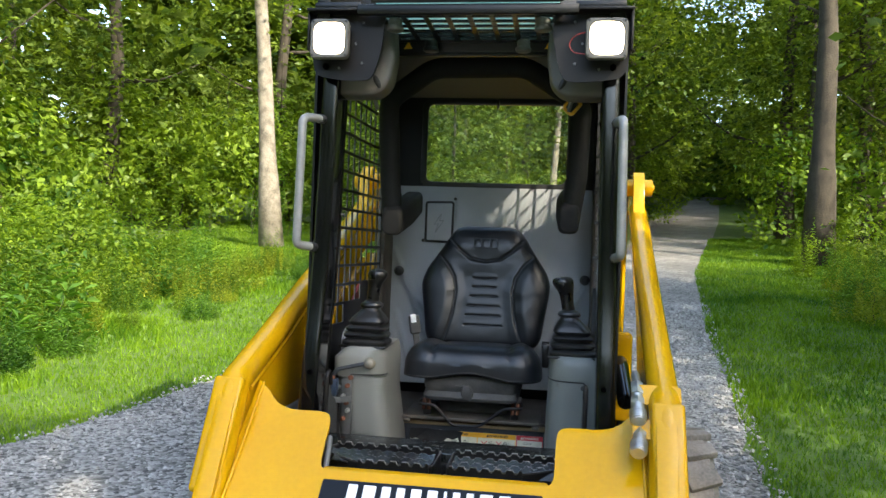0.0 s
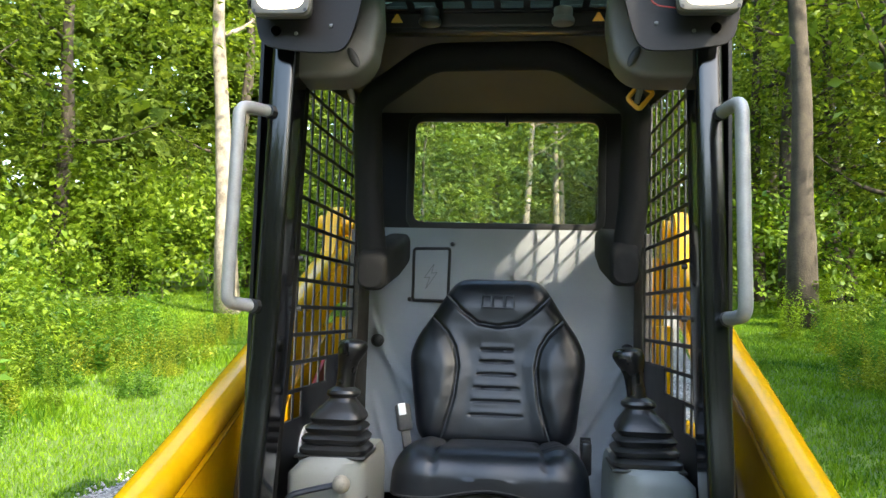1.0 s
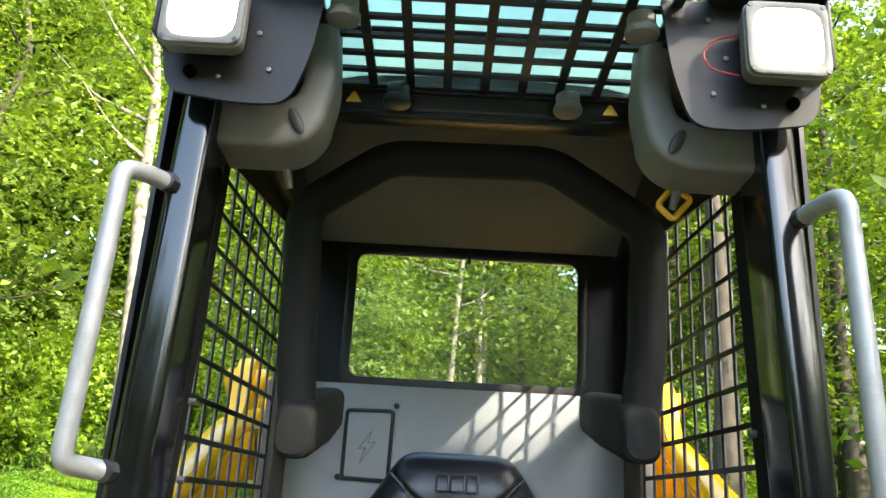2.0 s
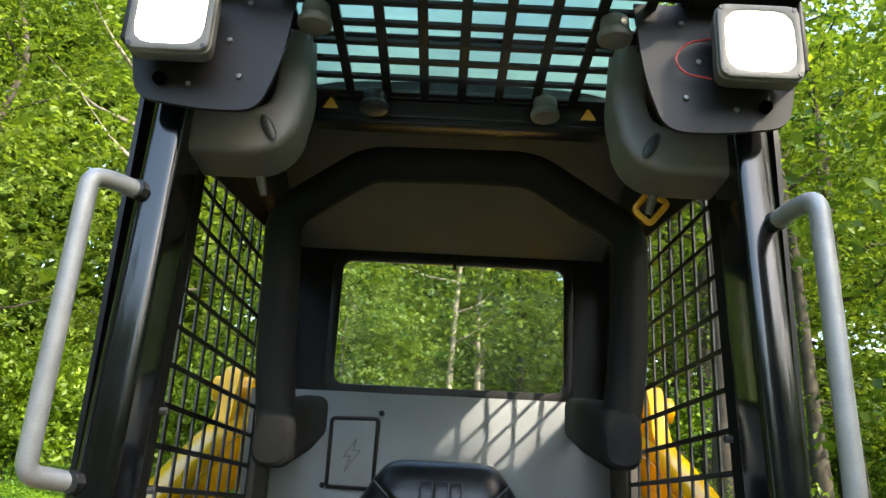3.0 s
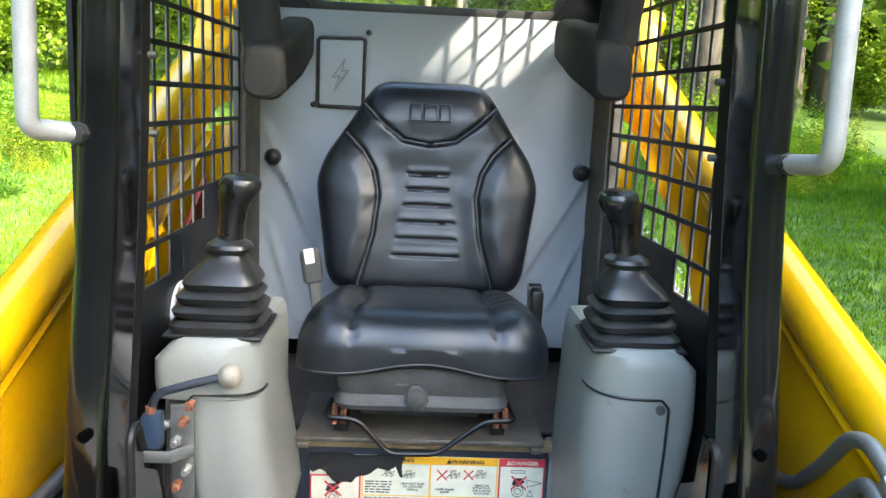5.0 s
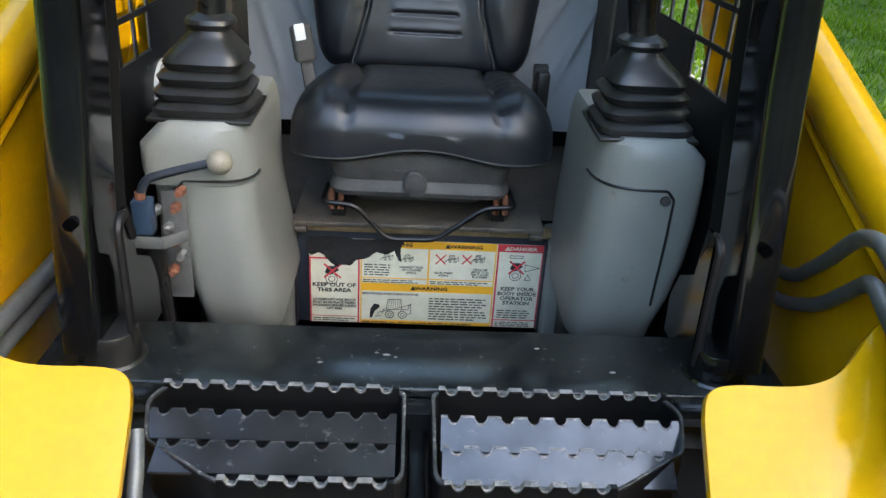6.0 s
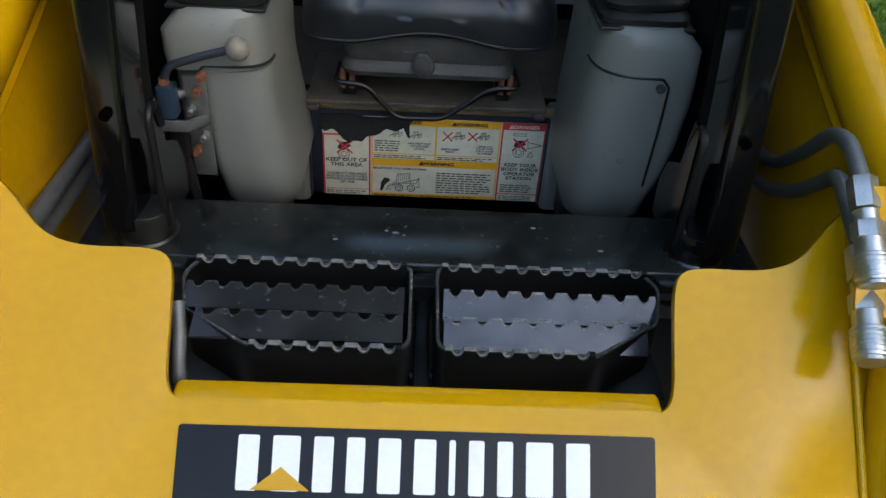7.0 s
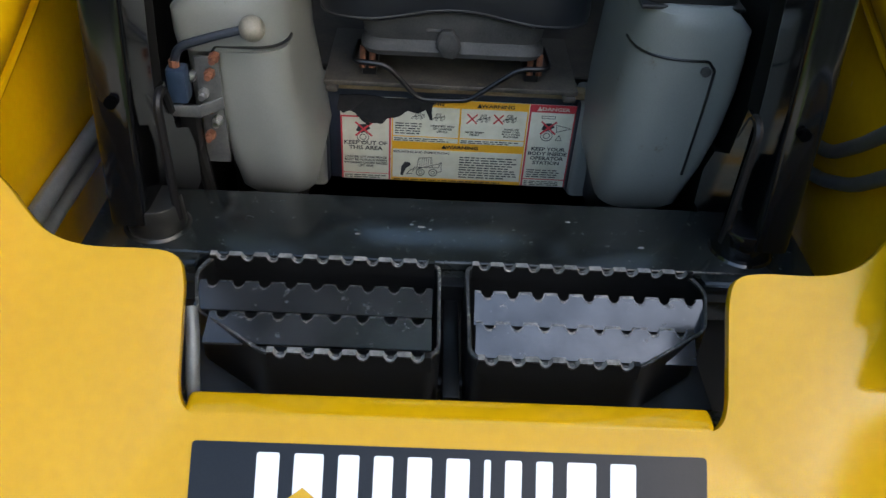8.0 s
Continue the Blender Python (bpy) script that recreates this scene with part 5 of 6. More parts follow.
for x, z, m_ in ((-0.408, 0.771, RUST), (-0.419, 0.741, RUST), (-0.434, 0.703, STEEL), (-0.421, 0.679, RUST), (-0.416, 0.651, STEEL), (-0.432, 0.621, RUST), (-0.451, 0.735, STEEL)):
    part("bolt", merge(rod((x, 0.150, z), (x, 0.168, z), 0.0090, 6, bevel=0.0015), rod((x, 0.140, z), (x, 0.152, z), 0.0055, 8)), m_, pods[0], "rusty bolt head" if m_ is RUST else "zinc bolt head")
part("valve_hose", tube([(-0.45, 0.135, 0.62), (-0.445, 0.15, 0.52), (-0.44, 0.17, 0.36)], 0.012, 0.05, 10), RUBBER, pods[0])


# seat
def polar_pad(outline, centre, rings, front, back_depth, to_world):
    """A cushion over a star-shaped outline: front(x, z, r) gives its height, the back is flat with a round rim."""
    n = len(outline)
    bm = bmesh.new()
    c = Vector(centre)
    layers = []
    for k in range(1, rings + 1):
        r = math.sin(0.5 * math.pi * k / rings) ** 0.9
        layers.append([bm.verts.new(to_world(*(c + (Vector(q) - c) * r), front(*(c + (Vector(q) - c) * r), r))) for q in outline])
    top = bm.verts.new(to_world(*c, front(*c, 0)))
    for i in range(n):
        bm.faces.new((top, layers[0][i], layers[0][(i + 1) % n]))
    for a, b in zip(layers, layers[1:]):
        for i in range(n):
            bm.faces.new((a[i], b[i], b[(i + 1) % n], a[(i + 1) % n]))
    last = layers[-1]
    for sc, d in ((1.0, back_depth * 0.75), (0.97, back_depth), (0.5, back_depth)):
        ring = [bm.verts.new(to_world(*(c + (Vector(q) - c) * sc), d)) for q in outline]
        for i in range(n):
            bm.faces.new((last[i], ring[i], ring[(i + 1) % n], last[(i + 1) % n]))
        last = ring
    bm.faces.new(last)
    return bm


def near(p, line):
    best = 9.0
    for a, b in zip(line, line[1:]):
        a, b = Vector(a), Vector(b)
        d = b - a
        t = min(max((p - a).dot(d) / d.length_squared, 0), 1)
        best = min(best, (p - a - d * t).length)
    return best


def dense(points, n, closed=True):
    """n points evenly spaced along a rounded outline."""
    p = [Vector(q) for q in points]
    if closed:
        p.append(p[0])
    lens = [(b - a).length for a, b in zip(p, p[1:])]
    total, out = sum(lens), []
    for k in range(n):
        d = total * k / (n if closed else n - 1)
        i = 0
        while i < len(lens) - 1 and d > lens[i]:
            d -= lens[i]
            i += 1
        out.append(p[i].lerp(p[i + 1], min(d / lens[i], 1)))
    return out


suspension = part("seat", merge(skin([ring_rect(-0.170 - w, 0.170 + w, 0.46 - w, 0.86, z, 0.045, 6) for z, w in ((0.650, -0.005), (0.656, 0.014), (0.668, 0.020), (0.684, 0.016), (0.690, 0.010), (0.698, 0.014), (0.720, 0.018), (0.745, 0.016), (0.755, 0.010))]), box(-0.14, 0.14, 0.60, 0.84, 0.580, 0.66, 0.01)), DUSTY, loader, "black vinyl suspension seat on a dusty grey bellows base")
part("adjuster_knob", moved(merge(rod((0, 0.424, 0), (0, 0.470, 0), 0.018, 12, 0.023, bevel=0.004), skin([[Vector((x * w, y, z * w)) for x, z in ((-0.020, 0.012), (-0.010, 0.026), (0.008, 0.026), (0.022, 0.010), (0.026, -0.010), (0.014, -0.032), (-0.006, -0.030), (-0.022, -0.010))] for y, w in ((0.425, 0.8), (0.429, 1.0), (0.440, 1.05), (0.446, 0.9))]), box(-0.045, 0.0, 0.44, 0.46, 0.016, 0.026, 0.004)), Matrix.Translation((-0.012, 0, 0.693))), DUSTY, suspension, "dusty grey adjuster knob")
part("slide_bail", tube([(-0.20, 0.54, 0.640), (-0.205, 0.452, 0.636), (-0.135, 0.450, 0.632), (-0.066, 0.448, 0.556), (0.039, 0.448, 0.558), (0.140, 0.450, 0.636), (0.205, 0.452, 0.638), (0.20, 0.54, 0.642)], 0.0058, 0.022, 10), SHEET, suspension, "bent black wire slide handle")
for s in (-1, 1):
    part("slide_rail", box(s * 0.175 - 0.016, s * 0.175 + 0.016, 0.50, 0.85, 0.582, 0.612, 0.004), SHEET, suspension)
    for dx in (-0.010, 0.010):
        part("slide_bolt", rod((s * 0.178 + dx, 0.485, 0.606), (s * 0.178 + dx, 0.50, 0.648), 0.007, 8), RUST, suspension, "rusty slide bolt")

BACK = [(0.0, 0.815), (0.12, 0.815), (0.236, 0.825), (0.258, 0.862), (0.270, 0.95), (0.288, 1.06), (0.290, 1.10), (0.270, 1.160), (0.218, 1.235), (0.172, 1.310), (0.144, 1.346), (0.108, 1.358), (0.0, 1.360)]
back_outline = dense(filleted([(x, z, 0) for x, z in BACK[1:-1]] + [(-x, z, 0) for x, z in BACK[1:-1][::-1]], 0.03, 4, closed=True), 240)
back_outline = [Vector((v.x, v.y)) for v in back_outline]
SIDE_SEAM = [(0.213, 1.222), (0.165, 1.175), (0.138, 1.13), (0.126, 1.07), (0.136, 0.97), (0.172, 0.842)]
HEAD_SEAM = [(-0.170, 1.298), (-0.12, 1.25), (-0.066, 1.210), (0.0, 1.199), (0.066, 1.210), (0.12, 1.25), (0.170, 1.298)]
STITCH = ((1.123, 0.050), (1.085, 0.050), (1.045, 0.058), (1.002, 0.070), (0.960, 0.075), (0.917, 0.082))


def back_front(x, z, r):
    p = Vector((abs(x), z))
    h = 0.068 * max(1 - r ** 11, 0) ** 0.45
    seam = near(p, SIDE_SEAM)
    inside = abs(x) < float(np.interp(z, [0.842, 0.97, 1.07, 1.13, 1.222], [0.172, 0.136, 0.126, 0.138, 0.213]))
    if not inside and z < 1.222:
        h += 0.012 * smooth(0, 0.05, seam) * max(1 - r ** 6, 0)
    elif z < 1.2:
        h -= 0.006 * smooth(0, 0.05, seam) * smooth(1.20, 1.12, z)
    h += 0.008 * smooth(1.20, 1.28, z) * max(1 - r ** 6, 0)
    h -= 0.010 * math.exp(-(seam / 0.0042) ** 2)
    h -= 0.010 * math.exp(-(near(Vector((x, z)), HEAD_SEAM) / 0.0045) ** 2)
    for sz, hw in STITCH:
        if abs(x) < hw + 0.01:
            h -= 0.0050 * math.exp(-((z - sz) / 0.0034) ** 2) * smooth(hw + 0.008, hw - 0.004, abs(x))
            h += 0.0014 * math.exp(-((z - sz - 0.011) / 0.009) ** 2) * smooth(hw + 0.008, hw - 0.004, abs(x))
    h += 0.0012 * noise.noise(Vector((x * 18, z * 18, 0)))
    return h


def back_world(x, z, h):
    return Vector((x + 0.003, 0.890 + 0.20 * (z - 0.85) - h, z))


part("backrest", polar_pad(back_outline, (0, 1.066), 105, back_front, -0.035, back_world), VINYL, suspension, "black vinyl backrest with stitched panels", smooth=80)
for line in ([(x, z) for x, z in SIDE_SEAM], [(-x, z) for x, z in SIDE_SEAM], HEAD_SEAM):
    part("piping", tube([back_world(x, z, back_front(x, z, 0.86) + 0.0055) for x, z in line], 0.0032, 0.03, 8), VINYL, suspension)
for a, b, c, d in ((-0.052, -0.022, 1.262, 1.302), (-0.016, 0.018, 1.262, 1.302), (0.024, 0.052, 1.262, 1.302)):
    part("emblem", tube([back_world(x, z, 0.0875) for x, z in ((a, c), (a, d), (b, d), (b, c), (a, c))], 0.0022, 0.006, 6), VINYL, suspension, "embossed block on the headrest")

CUSH = [(0.0, 0.385), (0.10, 0.392), (0.19, 0.385), (0.245, 0.400), (0.272, 0.45), (0.278, 0.55), (0.262, 0.72), (0.225, 0.85), (0.14, 0.89), (0.0, 0.895)]
cush_outline = dense(filleted([(x, y, 0) for x, y in CUSH[:-1]] + [(0, 0.895, 0)] + [(-x, y, 0) for x, y in CUSH[1:-1][::-1]], 0.035, 4, closed=True), 150)
cush_outline = [Vector((v.x, v.y)) for v in cush_outline]
CUSH_SEAM = [(0.152, 0.38), (0.150, 0.44), (0.138, 0.56), (0.135, 0.66), (0.150, 0.84)]


def cush_top(x, y, r):
    h = 0.112 * max(1 - r ** 5.5, 0) ** 0.42
    seam = near(Vector((abs(x), y)), CUSH_SEAM)
    out = abs(x) > 0.145
    h += (0.020 if out else 0.0) * smooth(0, 0.06, seam) * max(1 - r ** 6, 0)
    h -= 0.012 * math.exp(-(seam / 0.0058) ** 2)
    h -= 0.010 * smooth(0.42, 0.80, y)
    if out and x > 0:
        h -= 0.003 * max(0, math.sin(y * 130)) * max(1 - r ** 4, 0)
    h += 0.0025 * noise.noise(Vector((x * 9, y * 9, 3))) * max(1 - r ** 4, 0)
    return h


def cush_world(x, y, h):
    wave = 0.012 * math.cos(min(abs(x) / 0.17, 1.0) * math.pi) * smooth(0.6, 0.42, y) if h < 0.03 else 0.0
    return Vector((x + 0.001, y + 0.012, 0.768 - 0.05 * (y - 0.40) + h + wave))


part("cushion", polar_pad(cush_outline, (0, 0.62), 40, cush_top, -0.012, cush_world), VINYL, suspension, "black vinyl cushion with wide rounded front", smooth=80)
part("cushion_welt", tube([cush_world(v.x * 0.995, v.y + 0.002, -0.004) for v in cush_outline[118:150] + cush_outline[:33]], 0.003, 0.004, 6), DUSTY, suspension, "pale welt along the lower edge")
TILT = Matrix.Translation((-0.245, 0.60, 0.86)) @ Matrix.Rotation(-0.16, 4, "Y") @ Matrix.Rotation(0.35, 4, "Z")
buckle = part("belt_buckle", moved(merge(box(-0.022, 0.022, -0.014, 0.014, 0.035, 0.112, 0.008, 3), box(-0.013, 0.013, -0.006, 0.006, -0.03, 0.045, 0.004)), TILT), DUSTY, suspension, "grey belt buckle on its stalk")
part("belt_button", moved(box(-0.016, 0.006, -0.0175, -0.012, 0.082, 0.116, 0.003), TILT), WHITE, buckle, "pale release button")
part("belt_anchor", merge(rod((0.268, 0.80, 0.845), (0.30, 0.80, 0.845), 0.022, 12), box(0.27, 0.30, 0.74, 0.83, 0.76, 0.86, 0.008)), RUBBER, suspension)


# plants
def leaf_mesh(name, centres, normals, sizes, mat, rnd, aspect=0.55, droop=0.25):
    """Many pointed leaves, each of two faces folded along the middle, as one mesh."""
    n = len(centres)
    c = np.asarray(centres, float)
    d = np.asarray(normals, float)
    d /= np.linalg.norm(d, axis=1, keepdims=True) + 1e-9
    ref = rnd.normal(size=(n, 3))
    a = np.cross(d, ref)
    a /= np.linalg.norm(a, axis=1, keepdims=True) + 1e-9
    b = np.cross(d, a)
    s = np.asarray(sizes, float)[:, None]
    tip, tail = c + a * s, c - a * s * 0.9
    lift = d * s * droop
    l, r = c + b * s * aspect + lift, c - b * s * aspect + lift
    verts = np.stack([tail, l, tip, r], 1).reshape(-1, 3)
    base = np.arange(n)[:, None] * 4
    faces = np.concatenate([base + [0, 1, 2], base + [0, 2, 3]], 1).reshape(-1, 3)
    me = bpy.data.meshes.new(name)
    me.vertices.add(len(verts))
    me.vertices.foreach_set("co", verts.ravel())
    me.loops.add(faces.size)
    me.loops.foreach_set("vertex_index", faces.ravel().astype(np.int32))
    me.polygons.add(len(faces))
    me.polygons.foreach_set("loop_start", np.arange(0, faces.size, 3, dtype=np.int32))
    me.update(calc_edges=True)
    me.materials.append(mat)
    return me


def crown_points(rnd, count, clumps, low, high, radius, clump_size):
    """Leaf places in uneven clumps round the limbs of a crown."""
    pts, nor = [], []
    per = count // clumps
    for i in range(clumps):
        z = low + (high - low) * rnd.random() ** 0.9
        k = (z - low) / (high - low)
        reach = radius * (0.55 + 0.6 * math.sin(math.pi * min(1, k * 0.9 + 0.12))) * (0.35 + 0.75 * rnd.random())
        a = rnd.random() * math.tau
        c = np.array([reach * math.cos(a), reach * math.sin(a), z])
        size = clump_size * (0.6 + 0.9 * rnd.random())
        sprays = 5
        for q in range(sprays):
            at = c + rnd.normal(size=3) * np.array([size, size, size * 0.5]) * 0.85
            tilt = np.array([0, 0, 1.0]) + rnd.normal(size=3) * 0.35 + np.array([math.cos(a), math.sin(a), 0]) * 0.25
            p = rnd.normal(size=(per // sprays, 3)) * size * np.array([0.42, 0.42, 0.05])
            p[:, 2] -= (p[:, 0] * tilt[0] + p[:, 1] * tilt[1]) * 0.8 + 0.25 * (p[:, 0] ** 2 + p[:, 1] ** 2) / size
            pts.append(at + p)
            nor.append(tilt + rnd.normal(size=p.shape) * 0.38)
    return np.concatenate(pts), np.concatenate(nor)


def tree_parts(seed, height, bole, girth, leaves, clumps, radius, leaf, bark):
    """Trunk with limbs, and a crown of leaf clumps: two meshes to be shared."""
    rnd = np.random.RandomState(seed)
    bms = []
    wob = [(0.10 * rnd.normal(), 0.10 * rnd.normal()) for _ in range(8)]
    line = [(wob[k][0] * k / 3, wob[k][1] * k / 3, height * 0.92 * k / 7) for k in range(8)]
    bms.append(tube([(line[0][0], line[0][1], -0.3)] + line[1:], lambda t: girth * (1.0 - 0.8 * t) * (1 + 0.5 * math.exp(-t * 26)), 0.5, 12, 3))
    for k in range(9):
        z = bole + (height * 0.85 - bole) * (k + 0.3) / 9
        i = min(int(z / (height * 0.92) * 7), 6)
        f = z / (height * 0.92) * 7 - i
        base = Vector(line[i]).lerp(Vector(line[i + 1]), f)
        a = rnd.random() * math.tau
        reach = radius * (0.5 + 0.5 * rnd.random())
        end = base + Vector((reach * math.cos(a), reach * math.sin(a), reach * (0.3 + 0.6 * rnd.random())))
        mid = base.lerp(end, 0.5) + Vector((0, 0, -0.12 * reach))
        r0 = girth * 0.38 * (1 - z / height * 0.7)
        bms.append(tube([base, mid, end], lambda t, r0=r0: r0 * (1 - 0.85 * t), 0.4, 7, 3))
    trunk = bpy.data.meshes.new("trunk")
    bm = merge(*bms)
    bm.to_mesh(trunk)
    bm.free()
    trunk.shade_smooth()
    trunk.materials.append(bark)
    p, nrm = crown_points(rnd, leaves, clumps, bole, height, radius, radius * 0.27)
    crown = leaf_mesh("crown", p, nrm, leaf * (0.6 + 0.8 * rnd.random_sample(len(p))), LEAF, rnd)
    return trunk, crown


TREE_KINDS = [tree_parts(11, 15.0, 5.5, 0.21, 9000, 120, 3.2, 0.078, BARK), tree_parts(12, 17.0, 4.5, 0.26, 11000, 130, 3.8, 0.082, BARK_DARK),
              tree_parts(13, 11.0, 3.2, 0.10, 7200, 110, 2.3, 0.068, BARK), tree_parts(14, 14.0, 2.0, 0.16, 9500, 130, 3.0, 0.082, BARK_DARK), tree_parts(15, 7.0, 0.9, 0.07, 7000, 100, 1.9, 0.070, BARK_DARK), tree_parts(16, 14.0, 1.5, 0.16, 4200, 90, 3.4, 0.17, BARK_DARK), tree_parts(12, 17.0, 6.0, 0.26, 4200, 80, 3.6, 0.10, BARK_DARK), tree_parts(17, 18.0, 2.5, 0.24, 13500, 170, 4.2, 0.088, BARK_DARK), tree_parts(15, 10.6, 5.6, 0.12, 7000, 90, 2.0, 0.12, BARK_DARK)]
TREE_WORDS = ("tall tree with a pale grey trunk and green crown", "tall tree with a dark trunk and broad green crown", "slender young tree with pale bark", "leafy green tree branching low", "small understory tree with fresh green leaves", "leafy tree at the far bend of the trail", "tall tree with a dark trunk and thin high crown", "tall dense tree at the edge of the woods", "dense young tree beside the trail")
BUSY = []


def plant_tree(kind, x, y, scale=1.0, turn=0.0, lean=(0, 0), fat=1.0):
    trunk, crown = TREE_KINDS[kind]
    t = thing("tree", TREE_WORDS[kind], "tree", group="trees along the trail")
    t.matrix_basis = Matrix.Translation((x, y, ground_z(x, y) - 0.05)) @ Euler((radians(lean[0]), radians(lean[1]), turn)).to_matrix().to_4x4() @ Matrix.Diagonal((scale * fat, scale * fat, scale, 1))
    for name, me in (("trunk", trunk), ("crown", crown)):
        o = new(name, me)
        o.parent = t
        if fat != 1.0 and name == "crown":
            o.scale = (1 / fat, 1 / fat, 1)
    BUSY.append((x, y))
    return t


def sun_gap(x, y, top, wide):
    """Whether a crown here would stand in the sun's way to the machine."""
    k = (x - 0.2) / SUN_WAY.x
    if k < 0:
        return False
    off = abs((y - 0.5) - SUN_WAY.y * k) * 0.8
    return off < wide and SUN_WAY.z * k + 0.8 < top


def open_glade(x, y):
    """A sunny clearing lies beside and behind where the walk begins."""
    return x > -6 and y < 8 - 0.25 * (x - 3) and math.hypot(x - 8, y + 8) < 22


# trees that can be told apart
plant_tree(0, -6.40, 15.5, 1.1, 0.4, (0, -4.0), 0.92)
plant_tree(6, 5.86, 15.5, 1.1, 1.0, (0, -2.5), 0.86)
plant_tree(8, 8.03, -8.98, 1.02, 4.5)
plant_tree(8, 9.52, -7.38, 0.925, 1.5)
plant_tree(3, 6.4, 2.6, 0.8, 2.0)
plant_tree(7, 7.8, 25.5, 1.0, 0.7)
plant_tree(1, 7.6, 21.5, 0.95, 4.2)
plant_tree(4, 6.6, 6.2, 1.1, 4.0)
plant_tree(6, 8.7, 17.5, 1.0, 2.0, (0, 1.5), 0.7)
plant_tree(2, 0.1, 18.0, 1.15, 0.3, (0, 1.0), 0.8)
plant_tree(2, 1.0, 20.0, 1.2, 2.3, (0, -1.0), 0.85)
for x, y in ((1.6, 37.0), (3.0, 41.0), (4.2, 45.0)):
    plant_tree(5, x, y, 1.2, 2 * x)
plant_tree(2, 1.4, 25.0, 1.25, 3.9, (0, 0.5), 1.0)
plant_tree(2, -2.4, 20.0, 1.1, 4.4, (0, 1.5), 1.0)
plant_tree(3, -1.0, 27.0, 1.1, 4.0)
plant_tree(3, 3.0, 29.0, 1.15, 1.4)
for x, y, s in ((-13.5, 9.5, 1.0), (-15.5, 5.0, 1.1), (-15.0, 14.0, 1.1), (-17.5, 9.5, 1.15), (-13.0, 19.5, 1.0), (-10.0, 26.0, 1.1), (-14.5, 0.5, 1.0), (-18, 16, 1.2)):
    plant_tree(7, x, y, s, x)
for x, y, s in ((11.5, 27.5, 0.9), (12.0, 23.0, 0.9), (11.0, 34.0, 1.0), (14.0, 29.0, 1.0), (15.5, 20.0, 0.9), (13.0, 15.0, 0.8), (10.5, 19.5, 1.0), (9.6, 24.0, 1.0)):
    plant_tree(7, x, y, s, y)
for x, y in ((7.5, -33.0), (-19.0, -9.5), (22.0, -30.0), (28.0, -20.0), (-10.5, -33.0)):
    plant_tree(5, x, y, 0.62, x)
for x, y, s in ((-1.9, 14.0, 0.75), (-2.9, 15.2, 0.8), (-1.1, 17.6, 0.7), (-3.6, 17.8, 0.8), (6.2, -2.0, 0.8)):
    plant_tree(4, x, y, s, 3 * x)
plant_tree(3, 9.0, -0.6, 0.85, 1.0)
plant_tree(1, 11.5, 3.0, 0.95, 2.0)
plant_tree(4, 7.9, 1.4, 1.0, 5.0)
plant_tree(3, 12.8, -0.5, 0.9, 3.0)
plant_tree(4, 8.6, 4.2, 1.1, 0.5)
plant_tree(3, 13.2, 4.6, 0.7, 0.9)
plant_tree(3, 15.0, 7.5, 0.7, 2.6)

rnd = random.Random(21)
spots = 0
tries = 0
while spots < 20 and tries < 4000:
    tries += 1
    y = rnd.uniform(-9, 52)
    side = rnd.random()
    if side < 0.55:
        x = road_left(y) - rnd.uniform(3.5 if y > 24 else 6.0, 24)
        if y < 24 and x > -13 - 0.02 * y:
            continue
    else:
        x = road_right(y) + rnd.uniform(2.8, 20)
        if y < 22 and x > road_right(y) + 6:
            continue
    if open_glade(x, y):
        continue
    if min((math.hypot(x - a, y - b) for a, b in BUSY), default=9) < 2.3:
        continue
    kind = rnd.choice((0, 1, 1, 2, 3, 3, 4, 4, 4))
    if x > road_right(y) and y < 40 and rnd.random() < 0.85:
        kind = 4
    if sun_gap(x, y, (15, 17, 11, 14, 7)[kind], 4.4):
        continue
    plant_tree(kind, x, y, rnd.uniform(0.8, 1.25), rnd.uniform(0, 6.28), (rnd.uniform(-3, 3), rnd.uniform(-3, 3)))
    spots += 1
for x, y in ((-2.0, 33), (0.5, 35), (2.2, 37), (-4.5, 31), (-7, 33), (4.2, 52), (7, 60), (10.5, 71), (13.0, 76), (17.5, 84), (13.5, 88), (21, 90), (11.0, 80), (9, 72), (5, 68), (16, 76), (20, 80), (25, 70), (22, 62)):
    plant_tree(5, x, y, 1.1 + 0.02 * (x % 7), x)


# shrubs and tall weeds
def shrub_mesh(seed, leaves, w, h, leaf):
    r = np.random.RandomState(seed)
    clumps = 40
    pts, nor = [], []
    for i in range(clumps):
        a, q = r.random_sample() * math.tau, r.random_sample() ** 0.5
        c = np.array([w * q * math.cos(a), w * q * math.sin(a), h * (0.15 + 0.75 * r.random_sample() * (1 - 0.5 * q * q))])
        p = r.normal(size=(leaves // clumps, 3)) * np.array([w * 0.17, w * 0.17, h * 0.06])
        pts.append(c + p)
        nor.append(np.array([0, 0, 0.9]) + r.normal(size=3) * 0.4 + r.normal(size=p.shape) * 0.42 + np.array([math.cos(a), math.sin(a), 0]) * 0.3)
    p = np.concatenate(pts)
    p[:, 2] = np.abs(p[:, 2])
    return leaf_mesh("foliage", p, np.concatenate(nor), leaf * (0.5 + 0.9 * r.random_sample(len(p))), SHRUB, r)


